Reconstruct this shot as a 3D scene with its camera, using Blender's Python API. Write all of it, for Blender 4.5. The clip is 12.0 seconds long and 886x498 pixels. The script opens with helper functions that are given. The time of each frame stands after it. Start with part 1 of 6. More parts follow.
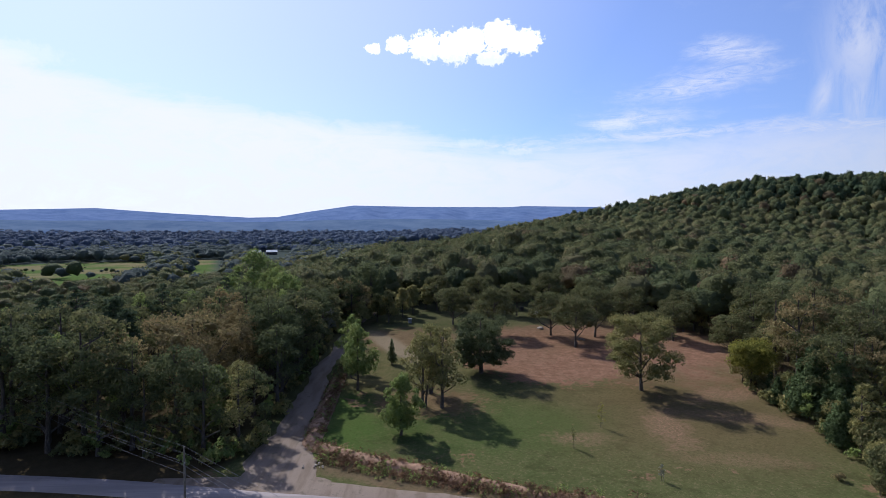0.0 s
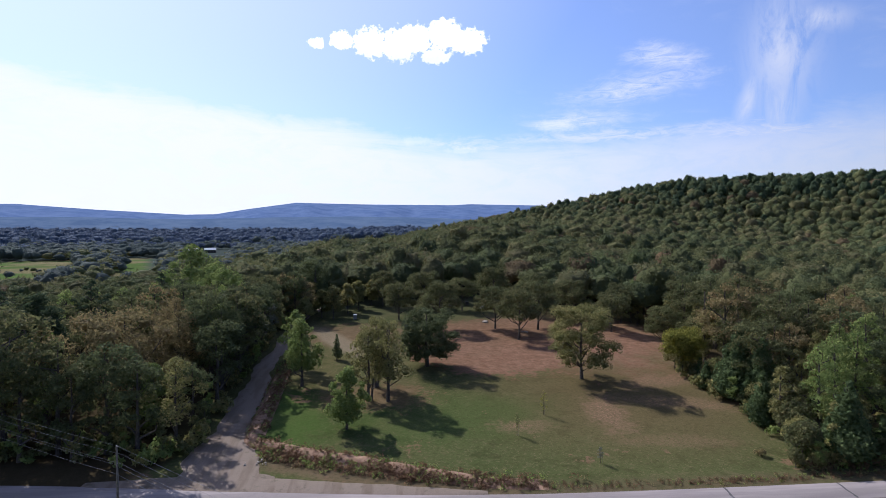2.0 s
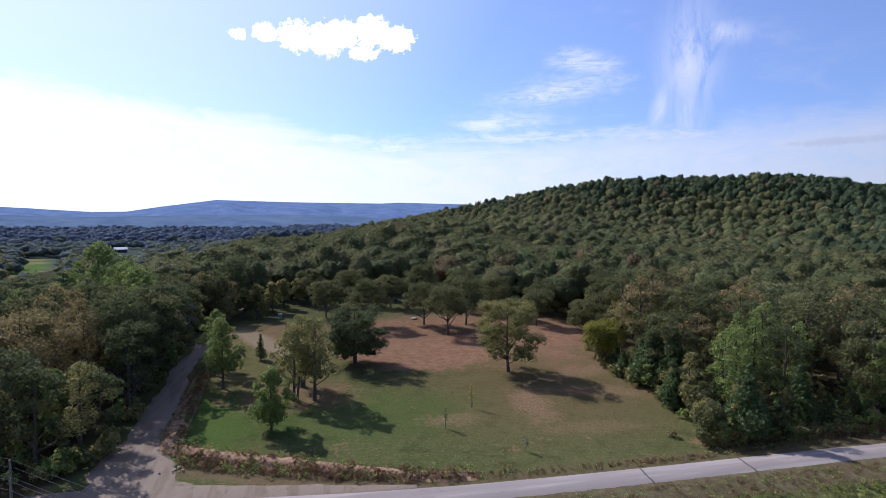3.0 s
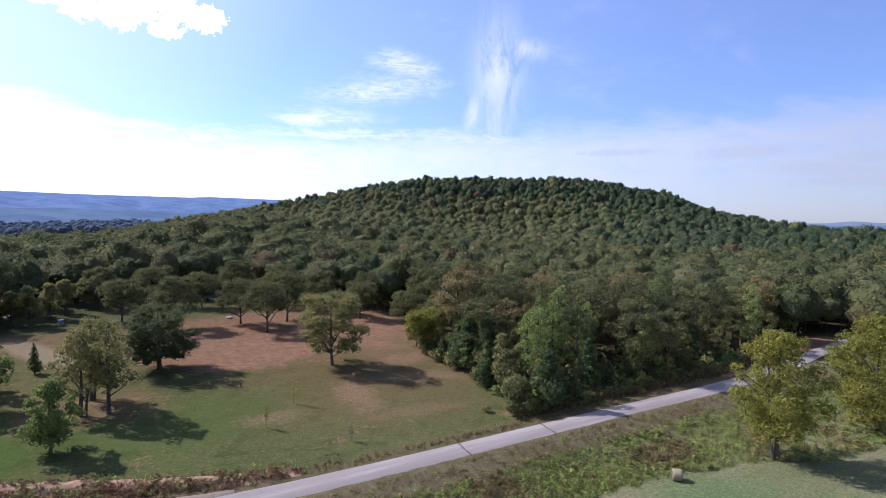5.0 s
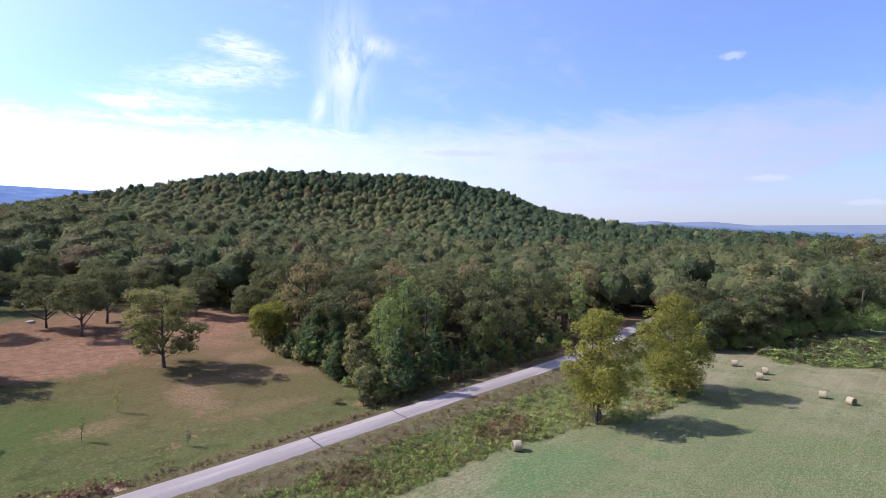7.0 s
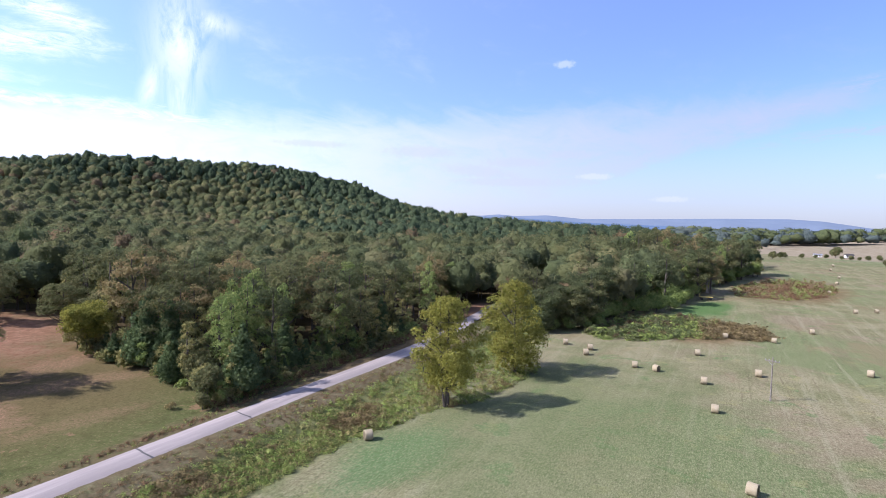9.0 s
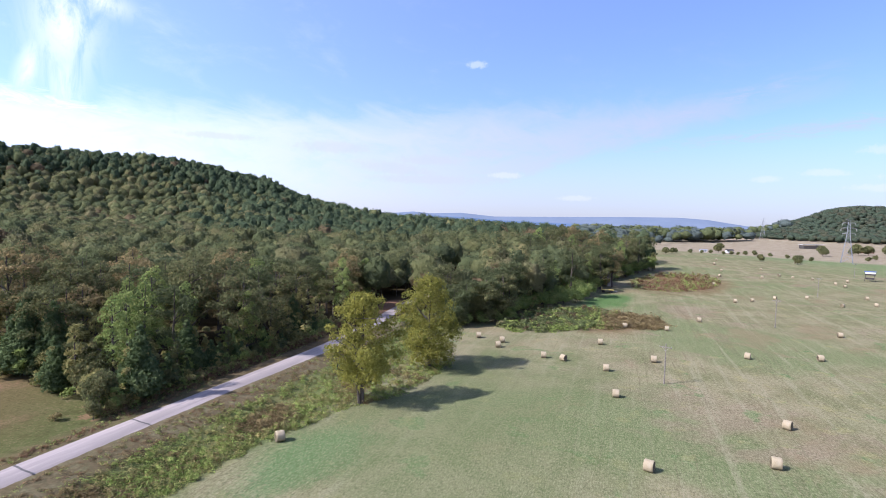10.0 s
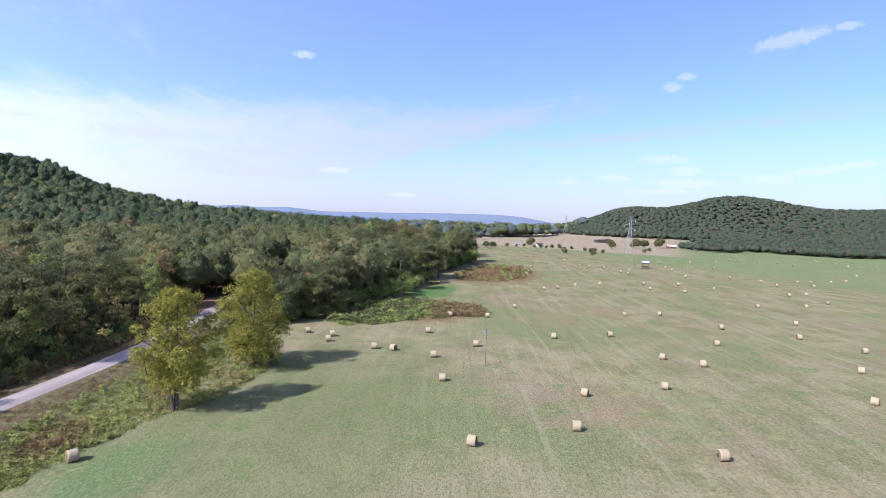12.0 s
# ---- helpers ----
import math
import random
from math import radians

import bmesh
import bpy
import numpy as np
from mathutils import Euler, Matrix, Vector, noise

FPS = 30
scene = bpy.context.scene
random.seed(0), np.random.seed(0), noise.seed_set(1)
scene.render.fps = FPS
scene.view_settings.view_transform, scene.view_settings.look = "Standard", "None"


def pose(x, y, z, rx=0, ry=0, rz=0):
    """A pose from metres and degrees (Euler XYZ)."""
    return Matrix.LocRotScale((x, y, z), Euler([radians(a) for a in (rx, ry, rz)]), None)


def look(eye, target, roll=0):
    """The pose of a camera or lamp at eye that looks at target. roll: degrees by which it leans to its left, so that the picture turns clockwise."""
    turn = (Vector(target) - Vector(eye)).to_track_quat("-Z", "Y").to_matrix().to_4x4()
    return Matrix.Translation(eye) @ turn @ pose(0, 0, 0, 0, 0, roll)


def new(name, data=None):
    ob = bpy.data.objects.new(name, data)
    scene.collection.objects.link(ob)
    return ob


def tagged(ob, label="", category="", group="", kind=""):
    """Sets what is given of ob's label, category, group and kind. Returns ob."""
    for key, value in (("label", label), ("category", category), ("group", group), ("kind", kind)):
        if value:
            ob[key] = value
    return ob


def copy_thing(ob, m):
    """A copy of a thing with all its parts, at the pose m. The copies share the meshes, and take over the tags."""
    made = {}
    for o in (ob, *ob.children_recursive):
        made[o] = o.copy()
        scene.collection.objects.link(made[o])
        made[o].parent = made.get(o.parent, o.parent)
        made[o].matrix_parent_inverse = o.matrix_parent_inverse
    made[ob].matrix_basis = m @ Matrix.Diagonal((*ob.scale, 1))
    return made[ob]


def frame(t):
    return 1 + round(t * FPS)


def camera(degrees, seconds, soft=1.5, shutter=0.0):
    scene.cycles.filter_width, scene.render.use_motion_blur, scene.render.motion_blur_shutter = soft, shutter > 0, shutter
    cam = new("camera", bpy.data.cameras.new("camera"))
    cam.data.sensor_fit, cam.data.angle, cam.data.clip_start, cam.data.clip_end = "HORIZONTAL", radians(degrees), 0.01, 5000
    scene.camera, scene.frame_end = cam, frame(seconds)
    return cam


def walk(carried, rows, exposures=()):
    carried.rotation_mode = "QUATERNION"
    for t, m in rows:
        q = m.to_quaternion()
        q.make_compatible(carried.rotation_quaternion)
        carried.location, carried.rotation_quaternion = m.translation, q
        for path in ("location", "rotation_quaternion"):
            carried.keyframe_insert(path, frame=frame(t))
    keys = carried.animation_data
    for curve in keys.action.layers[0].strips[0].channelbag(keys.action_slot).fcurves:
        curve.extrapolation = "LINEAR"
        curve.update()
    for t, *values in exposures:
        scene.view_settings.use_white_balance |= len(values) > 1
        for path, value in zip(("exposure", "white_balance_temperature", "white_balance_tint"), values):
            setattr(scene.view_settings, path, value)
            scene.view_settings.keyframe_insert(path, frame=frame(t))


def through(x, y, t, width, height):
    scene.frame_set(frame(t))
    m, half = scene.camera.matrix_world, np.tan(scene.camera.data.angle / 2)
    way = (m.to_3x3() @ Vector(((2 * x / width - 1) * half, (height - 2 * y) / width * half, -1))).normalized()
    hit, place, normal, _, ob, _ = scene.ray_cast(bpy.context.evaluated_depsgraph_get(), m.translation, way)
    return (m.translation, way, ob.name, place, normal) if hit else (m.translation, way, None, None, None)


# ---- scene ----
# ---- camera and walk ----
cam = camera(78.13, 12.0, soft=0.45)


def tripod(x, y, z, yaw, pitch, roll):
    """A camera pose from its place, yaw (to the left of +y), pitch and roll in degrees."""
    return pose(x, y, z, 90 + pitch, 0, yaw) @ pose(0, 0, 0, 0, 0, roll)


PATH = [
    (0, tripod(0.00, 0.00, 34.00, 0.00, -2.10, 0.00)),
    (0.5, tripod(-0.04, -0.08, 33.87, -0.09, -2.13, -0.02)),
    (1, tripod(-0.01, -0.16, 33.58, -0.84, -2.17, -0.02)),
    (1.5, tripod(0.01, -0.14, 33.29, -2.71, -2.23, -0.02)),
    (2, tripod(-0.02, -0.33, 33.14, -5.70, -2.31, 0.08)),
    (2.5, tripod(-0.06, -0.36, 32.89, -9.31, -2.38, 0.11)),
    (3, tripod(0.15, -0.19, 32.58, -13.15, -2.44, 0.14)),
    (5, tripod(0.07, -0.11, 31.41, -31.63, -2.62, 0.47)),
    (5.5, tripod(0.12, 0.03, 31.13, -36.35, -2.71, 0.67)),
    (6, tripod(0.09, 0.03, 30.76, -40.92, -2.70, 0.80)),
    (6.5, tripod(0.02, 0.14, 30.38, -44.42, -2.72, 0.81)),
    (7, tripod(-0.05, 0.23, 30.13, -47.43, -2.76, 0.97)),
    (9, tripod(0.47, -0.11, 29.65, -62.76, -3.23, 1.27)),
    (9.5, tripod(0.45, 0.06, 29.51, -67.29, -3.33, 1.45)),
    (10, tripod(0.49, -0.05, 29.32, -71.74, -3.32, 1.58)),
    (10.5, tripod(0.51, -0.13, 29.05, -76.81, -3.29, 1.79)),
    (11, tripod(0.60, -0.17, 28.86, -81.04, -3.25, 1.94)),
    (11.5, tripod(0.51, -0.20, 28.73, -84.71, -3.26, 2.05)),
    (12, tripod(0.44, -0.17, 28.57, -89.45, -3.21, 2.22)),
]
EXPOSURES = [(0.0, 0.14, 5900, 15), (2.5, 0.27, 5900, 16), (5.0, 0.64, 5900, 19), (7.0, 0.87, 5900, 20), (9.0, 1.01, 5900, 20), (12.0, 1.1, 5900, 21)]
walk(cam, PATH, EXPOSURES)

# ---- sun and sky ----
SUN_YAW, SUN_UP = 39.0, 41.0
TO_SUN = Vector((-math.sin(radians(SUN_YAW)) * math.cos(radians(SUN_UP)), math.cos(radians(SUN_YAW)) * math.cos(radians(SUN_UP)), math.sin(radians(SUN_UP))))
sun_data = bpy.data.lights.new("sun", "SUN")
sun_data.energy, sun_data.angle, sun_data.color = 4.9, radians(0.53), (1.0, 0.95, 0.87)
sun = new("sun", sun_data)
sun.matrix_world = look(TO_SUN * 200, (0, 0, 0))


class Net:
    """Short writing for a node tree: values are sockets or numbers."""

    def __init__(self, tree):
        self.tree = tree
        tree.nodes.clear()

    def node(self, kind, op=""):
        n = self.tree.nodes.new(kind)
        if op:
            n.operation = op
        return n

    def put(self, socket, value):
        if isinstance(value, bpy.types.NodeSocket):
            self.tree.links.new(value, socket)
        elif value is not None:
            if isinstance(value, (tuple, list)) and len(value) == 3 and len(socket.default_value) == 4:
                value = (*value, 1.0)
            socket.default_value = value

    def math(self, op, a, b=0.0):
        n = self.node("ShaderNodeMath", op)
        self.put(n.inputs[0], a)
        self.put(n.inputs[1], b)
        return n.outputs[0]

    def add(self, a, b): return self.math("ADD", a, b)
    def sub(self, a, b): return self.math("SUBTRACT", a, b)
    def mul(self, a, b): return self.math("MULTIPLY", a, b)
    def top(self, a, b): return self.math("MAXIMUM", a, b)
    def low(self, a, b): return self.math("MINIMUM", a, b)

    def step(self, value, a, b):
        """0 at a, 1 at b, smooth between."""
        n = self.node("ShaderNodeMapRange")
        n.interpolation_type = "SMOOTHSTEP"
        self.put(n.inputs["Value"], value)
        if a <= b:
            ends = (a, b, 0.0, 1.0)
        else:
            ends = (b, a, 1.0, 0.0)
        for key, v in zip(("From Min", "From Max", "To Min", "To Max"), ends):
            n.inputs[key].default_value = v
        return n.outputs[0]

    def noise(self, vector, scale, detail=4.0, rough=0.55, warp=0.0):
        n = self.node("ShaderNodeTexNoise")
        self.put(n.inputs["Vector"], vector)
        for key, v in (("Scale", scale), ("Detail", detail), ("Roughness", rough), ("Distortion", warp)):
            n.inputs[key].default_value = v
        return n.outputs[0]

    def cells(self, vector, scale):
        n = self.node("ShaderNodeTexVoronoi")
        self.put(n.inputs["Vector"], vector)
        n.inputs["Scale"].default_value = scale
        return n.outputs["Distance"]

    def mix(self, t, a, b):
        n = self.node("ShaderNodeMix")
        n.data_type = "RGBA"
        self.put(n.inputs[0], t)
        self.put(n.inputs[6], a)
        self.put(n.inputs[7], b)
        return n.outputs[2]

    def xyz(self, vector):
        n = self.node("ShaderNodeSeparateXYZ")
        self.put(n.inputs[0], vector)
        return n.outputs

    def vec(self, x, y, z):
        n = self.node("ShaderNodeCombineXYZ")
        for socket, v in zip(n.inputs, (x, y, z)):
            self.put(socket, v)
        return n.outputs[0]

    def scaled(self, vector, sx, sy, sz, rz=0.0):
        n = self.node("ShaderNodeMapping")
        self.put(n.inputs[0], vector)
        n.inputs["Scale"].default_value = (sx, sy, sz)
        n.inputs["Rotation"].default_value = (0, 0, rz)
        return n.outputs[0]

    def pieces(self, value, points):
        """A broken line through the points, level beyond its ends."""
        total = points[0][1]
        for (x0, y0), (x1, y1) in zip(points, points[1:]):
            n = self.node("ShaderNodeMapRange")
            self.put(n.inputs["Value"], value)
            for key, v in zip(("From Min", "From Max", "To Min", "To Max"), (x0, x1, 0.0, y1 - y0)):
                n.inputs[key].default_value = v
            total = self.add(total, n.outputs[0])
        return total

    def blob(self, x, y, cx, cy, rx, ry, turn=0.0, wobble=0.0, soft=0.35):
        """1 inside a tilted ellipse, 0 outside; wobble is a socket that shifts its edge."""
        c, s = math.cos(radians(turn)), math.sin(radians(turn))
        dx, dy = self.sub(x, cx), self.sub(y, cy)
        u = self.mul(self.add(self.mul(dx, c), self.mul(dy, s)), 1 / rx)
        v = self.mul(self.add(self.mul(dx, -s), self.mul(dy, c)), 1 / ry)
        d = self.math("SQRT", self.add(self.mul(u, u), self.mul(v, v)))
        return self.step(self.add(d, wobble), 1 + soft, 1 - soft)


def make_sky():
    world = bpy.data.worlds.new("sky")
    scene.world = world
    world.use_nodes = True
    k = Net(world.node_tree)
    sky = k.node("ShaderNodeTexSky")
    sky.sky_type, sky.sun_disc = "NISHITA", False
    sky.sun_elevation, sky.sun_rotation = radians(SUN_UP), radians(-SUN_YAW)
    sky.air_density, sky.dust_density, sky.ozone_density = 1.0, 0.6, 2.5
    way = k.node("ShaderNodeTexCoord").outputs["Generated"]
    x, y, z = k.xyz(way)
    az = k.mul(k.math("ARCTAN2", x, y), 180 / math.pi)          # degrees to the right of +y
    up = k.mul(k.math("ARCSINE", z), 180 / math.pi)
    flat = k.math("DIVIDE", 1.0, k.add(k.top(z, 0.0), 0.12))
    sheet = k.vec(k.mul(x, flat), k.mul(y, flat), 0.0)
    angular = k.vec(az, up, 0.0)
    wisp = k.noise(k.scaled(sheet, 0.7, 1.5, 1, 0.9), 1.3, 7, 0.62, 0.8)
    fine = k.noise(k.scaled(angular, 0.22, 0.5, 1, 0.12), 1.0, 7, 0.68, 0.5)
    rise = k.noise(k.scaled(angular, 0.5, 0.16, 1, -0.1), 1.0, 6, 0.66, 0.6)
    curl = k.noise(angular, 1.7, 5, 0.6)
    loose = k.sub(fine, 0.5)
    comb = k.step(k.noise(k.scaled(angular, 0.3, 1.3, 1, 0.2), 1.0, 8, 0.72, 1.2), 0.28, 0.66)

    def spots(rows, wobble, soft):
        out = 0.0
        for row in rows:
            b = k.blob(az, up, row[0], row[1], row[2], row[3], row[4] if len(row) > 4 else 0.0, wobble, soft)
            out = k.top(out, b)
        return out

    # thin veil: high on the sun's side, lower along the rest of the horizon, ending in a tail
    rim = k.pieces(az, ((-60, 18.5), (-38.7, 15.2), (-31, 12.9), (-21.5, 12.0), (-5, 10.6), (1, 8.9), (8, 7.9), (23, 8.4), (38, 9.0), (58, 9.9), (78, 10.7), (99, 11.6), (125, 10.0)))
    veil = k.step(k.sub(k.add(up, k.add(k.mul(k.sub(wisp, 0.5), 5.0), k.mul(loose, 4.0))), rim), 1.6, -2.2)
    under = k.pieces(az, ((60, -4.0), (72, 1.0), (84, 5.8), (93, 8.6), (101, 11.0), (112, 13.0)))
    veil = k.mul(veil, k.step(k.sub(k.add(up, k.mul(loose, 2.5)), under), -1.6, 1.2))
    sunward = k.step(az, 40.0, -15.0)
    veil = k.mul(veil, k.add(k.mul(sunward, 0.36), k.add(0.42, k.mul(k.step(fine, 0.25, 0.62), 0.24))))
    low_haze = k.mul(k.step(up, 11.0, -1.0), 0.68)
    # streaks of cirrus, an upright plume and ribbons over the hill
    streak = k.mul(k.step(k.add(k.mul(wisp, 0.6), k.mul(fine, 0.4)), 0.5, 0.75), k.step(up, 45.0, 14.0))
    up_wob = k.mul(k.sub(rise, 0.5), 2.6)
    plume = k.mul(spots(((37.1, 15.0, 2.3, 4.6, -2), (34.6, 11.2, 0.7, 2.6, -14), (37.2, 10.4, 1.2, 2.6), (39.6, 17.4, 2.4, 0.9, -8)), up_wob, 0.95), k.mul(k.step(rise, 0.3, 0.7), 0.78))
    ribbon_wob = k.mul(loose, 2.4)
    cirrus = k.mul(spots(((25.0, 13.5, 5.0, 1.0, 6), (27.6, 15.9, 2.6, 0.9, -12), (19.6, 10.6, 4.2, 0.8, 0), (8.0, 8.3, 7.5, 0.5, -3), (22.0, 9.0, 12.0, 0.6, 1), (36.0, 8.6, 9.0, 0.7, -2)), ribbon_wob, 0.95), k.mul(comb, 0.72))
    tail = k.mul(spots(((94.0, 9.9, 8.0, 0.8, 15), (108.0, 8.6, 16.0, 0.6, 5)), ribbon_wob, 0.9), k.mul(comb, 0.6))
    # fair-weather cumulus with scraps, and small ones low over the far hills
    wob = k.add(k.mul(k.sub(curl, 0.5), 1.7), k.mul(k.sub(k.noise(angular, 4.5, 3, 0.6), 0.5), 0.5))
    heap = spots(((-4.7, 18.3, 1.15, 0.85), (-1.7, 18.2, 1.8, 1.35), (1.0, 18.1, 2.0, 1.5), (2.8, 18.7, 1.8, 1.3), (5.9, 19.1, 1.9, 1.4), (8.2, 18.5, 1.9, 1.15), (4.9, 17.1, 1.5, 0.7), (-7.2, 17.9, 0.8, 0.5)), wob, 0.14)
    puffs = spots(((2.9, 8.9, 1.5, 0.4), (7.8, 7.9, 1.5, 0.28), (17.4, 10.2, 1.9, 0.5), (-37.5, 14.3, 2.8, 0.8), (78.0, 4.5, 1.5, 0.3), (85.2, 2.3, 1.5, 0.25), (102.0, 4.2, 1.0, 0.28), (113.0, 4.2, 2.5, 0.4), (113.0, 5.4, 1.2, 0.45), (111.0, 6.5, 2.1, 0.4), (110.8, 3.4, 2.6, 0.3), (106.4, 4.7, 1.5, 0.3), (124.6, 5.5, 3.4, 0.32, 8), (119.8, 4.7, 2.0, 0.32), (120.8, 16.4, 2.7, 0.55, 7), (124.8, 16.9, 0.9, 0.3), (111.4, 13.1, 0.7, 0.45), (112.5, 14.0, 0.7, 0.35), (74.7, 15.4, 0.9, 0.32)), wob, 0.45)
    ashen = spots(((60.3, 6.8, 3.4, 0.55), (66.6, 4.9, 3.6, 0.6, -6), (70.2, 5.9, 3.0, 0.45), (75.5, 6.7, 2.2, 0.4), (69.5, 3.9, 5.0, 0.45), (49.0, 7.2, 3.4, 0.3)), wob, 0.5)
    cover = k.top(k.top(veil, low_haze), k.top(k.mul(streak, 0.16), k.top(plume, k.top(cirrus, tail))))
    cosine = k.add(k.mul(x, TO_SUN.x), k.add(k.mul(y, TO_SUN.y), k.mul(z, TO_SUN.z)))
    near_sun = k.step(cosine, -0.5, 0.85)                     # forward scatter in thin cloud
    body = k.add(0.58, k.mul(near_sun, 0.95))
    shade = k.mix(k.step(k.add(up, k.mul(k.sub(curl, 0.5), 3.0)), 16.8, 18.2), (0.78, 0.81, 0.88), (1.0, 1.0, 1.0))
    thin = k.node("ShaderNodeVectorMath", "SCALE")
    k.put(thin.inputs[0], (0.965, 0.985, 1.06))
    k.put(thin.inputs["Scale"], body)
    thick = k.node("ShaderNodeVectorMath", "SCALE")
    k.put(thick.inputs[0], shade)
    k.put(thick.inputs["Scale"], k.add(body, 0.45))
    clear = k.node("ShaderNodeVectorMath", "MULTIPLY")
    k.put(clear.inputs[0], sky.outputs[0])
    clear.inputs[1].default_value = (0.103, 0.122, 0.166)
    bright = k.node("ShaderNodeVectorMath", "SCALE")
    k.put(bright.inputs[0], clear.outputs[0])
    k.put(bright.inputs["Scale"], k.add(1.15, k.mul(near_sun, 0.4)))
    glare = k.step(cosine, 0.4, 1.0)
    cover = k.top(k.add(0.13, k.mul(cover, 0.87)), k.mul(glare, 0.5))
    c = k.mix(cover, bright.outputs[0], thin.outputs[0])
    c = k.mix(k.mul(ashen, 0.4), c, (0.62, 0.64, 0.78))
    c = k.mix(k.top(heap, k.mul(puffs, 0.34)), c, thick.outputs[0])
    back = k.node("ShaderNodeBackground")
    k.put(back.inputs["Color"], c)
    back.inputs["Strength"].default_value = 0.57
    k.put(k.node("ShaderNodeOutputWorld").inputs["Surface"], back.outputs[0])


make_sky()


# ---- materials ----
def material(name):
    m = bpy.data.materials.new(name)
    m.use_nodes = True
    return m, Net(m.node_tree)


def finish(k, colour, rough=0.85, bump=None, strength=0.4, depth=0.05, metal=0.0, through=0.0, spec=0.3):
    b = k.node("ShaderNodeBsdfPrincipled")
    k.put(b.inputs["Base Color"], colour)
    k.put(b.inputs["Roughness"], rough)
    b.inputs["Metallic"].default_value = metal
    b.inputs["Specular IOR Level"].default_value = spec
    if bump is not None:
        n = k.node("ShaderNodeBump")
        n.inputs["Strength"].default_value, n.inputs["Distance"].default_value = strength, depth
        k.put(n.inputs["Height"], bump)
        k.put(b.inputs["Normal"], n.outputs[0])
    out = b.outputs[0]
    if through:
        t = k.node("ShaderNodeBsdfTranslucent")
        k.put(t.inputs["Color"], colour)
        mixer = k.node("ShaderNodeMixShader")
        mixer.inputs[0].default_value = through
        k.put(mixer.inputs[1], out)
        k.put(mixer.inputs[2], t.outputs[0])
        out = mixer.outputs[0]
    k.put(k.node("ShaderNodeOutputMaterial").inputs["Surface"], out)


def leaf_material(name, dark, light, odd, patch=0.09, relief=1.2):
    """Foliage: colour drifts from tree to tree and from leaf to leaf, with a few turned leaves."""
    m, k = material(name)
    where = k.node("ShaderNodeNewGeometry")
    info = k.node("ShaderNodeObjectInfo")
    drift = k.noise(where.outputs["Position"], patch, 3, 0.6)
    each = where.outputs["Random Per Island"]
    t = k.add(k.mul(k.step(drift, 0.3, 0.7), 0.3), k.add(k.mul(each, 0.62), k.mul(info.outputs["Random"], 0.2)))
    c = k.mix(t, dark, light)
    c = k.mix(k.mul(k.step(k.add(k.mul(each, 0.5), k.noise(where.outputs["Position"], patch * 2.3, 3, 0.6)), 0.78, 1.0), 0.42), c, odd)
    grain = k.noise(where.outputs["Position"], 1.3, 3, 0.7)
    c = k.mix(k.mul(k.step(grain, 0.54, 0.36), 0.4), c, dark)
    finish(k, c, 0.75, grain, 1.0, relief, through=0.36, spec=0.05)
    return m


OAK = leaf_material("oak_leaves", (0.091, 0.104, 0.045), (0.181, 0.188, 0.080), (0.234, 0.181, 0.090))
DARK_OAK = leaf_material("dark_oak_leaves", (0.076, 0.094, 0.045), (0.141, 0.166, 0.072), (0.169, 0.166, 0.077))
OLIVE = leaf_material("olive_leaves", (0.132, 0.144, 0.051), (0.363, 0.333, 0.130), (0.396, 0.299, 0.123))
BROWN = leaf_material("browning_leaves", (0.137, 0.116, 0.056), (0.345, 0.285, 0.129), (0.378, 0.242, 0.117))
GREEN = leaf_material("fresh_leaves", (0.109, 0.161, 0.047), (0.327, 0.400, 0.125), (0.371, 0.348, 0.123))
YELLOW = leaf_material("yellowing_leaves", (0.128, 0.137, 0.029), (0.361, 0.347, 0.075), (0.384, 0.323, 0.073), 0.5)
PINE = leaf_material("pine_needles", (0.047, 0.074, 0.041), (0.099, 0.131, 0.067), (0.115, 0.131, 0.066))
CEDAR = leaf_material("cedar_sprays", (0.047, 0.074, 0.032), (0.137, 0.186, 0.077), (0.156, 0.180, 0.081))
WEED = leaf_material("green_weeds", (0.142, 0.196, 0.047), (0.331, 0.414, 0.112), (0.370, 0.321, 0.128), 0.3)
DRY_WEED = leaf_material("dry_weeds", (0.129, 0.094, 0.045), (0.331, 0.254, 0.126), (0.171, 0.162, 0.061), 0.3)
DEAD_WEED = leaf_material("dead_brown_weeds", (0.121, 0.069, 0.040), (0.290, 0.172, 0.098), (0.157, 0.127, 0.057), 0.3)
SILVER = leaf_material("silvery_leaves", (0.122, 0.128, 0.094), (0.263, 0.274, 0.211), (0.172, 0.161, 0.114))
DULL_OLIVE = leaf_material("dull_olive_leaves", (0.112, 0.114, 0.056), (0.185, 0.179, 0.084), (0.208, 0.166, 0.087))
DULL_BROWN = leaf_material("dull_brown_leaves", (0.122, 0.095, 0.054), (0.198, 0.151, 0.081), (0.220, 0.136, 0.079))
DULL_GREEN = leaf_material("dull_green_leaves", (0.096, 0.122, 0.051), (0.172, 0.201, 0.082), (0.195, 0.179, 0.084))
# far-off leaves: haze is put into their colours, bluer and with less contrast
FAR_WOOD = leaf_material("hazed_leaves", (0.088, 0.112, 0.105), (0.112, 0.139, 0.120), (0.130, 0.146, 0.116), 0.006)
FAR_GREEN = leaf_material("hazed_green_leaves", (0.054, 0.075, 0.051), (0.075, 0.100, 0.063), (0.086, 0.094, 0.062), 0.008)
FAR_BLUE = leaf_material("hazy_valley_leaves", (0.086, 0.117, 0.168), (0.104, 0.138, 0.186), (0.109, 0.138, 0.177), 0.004)
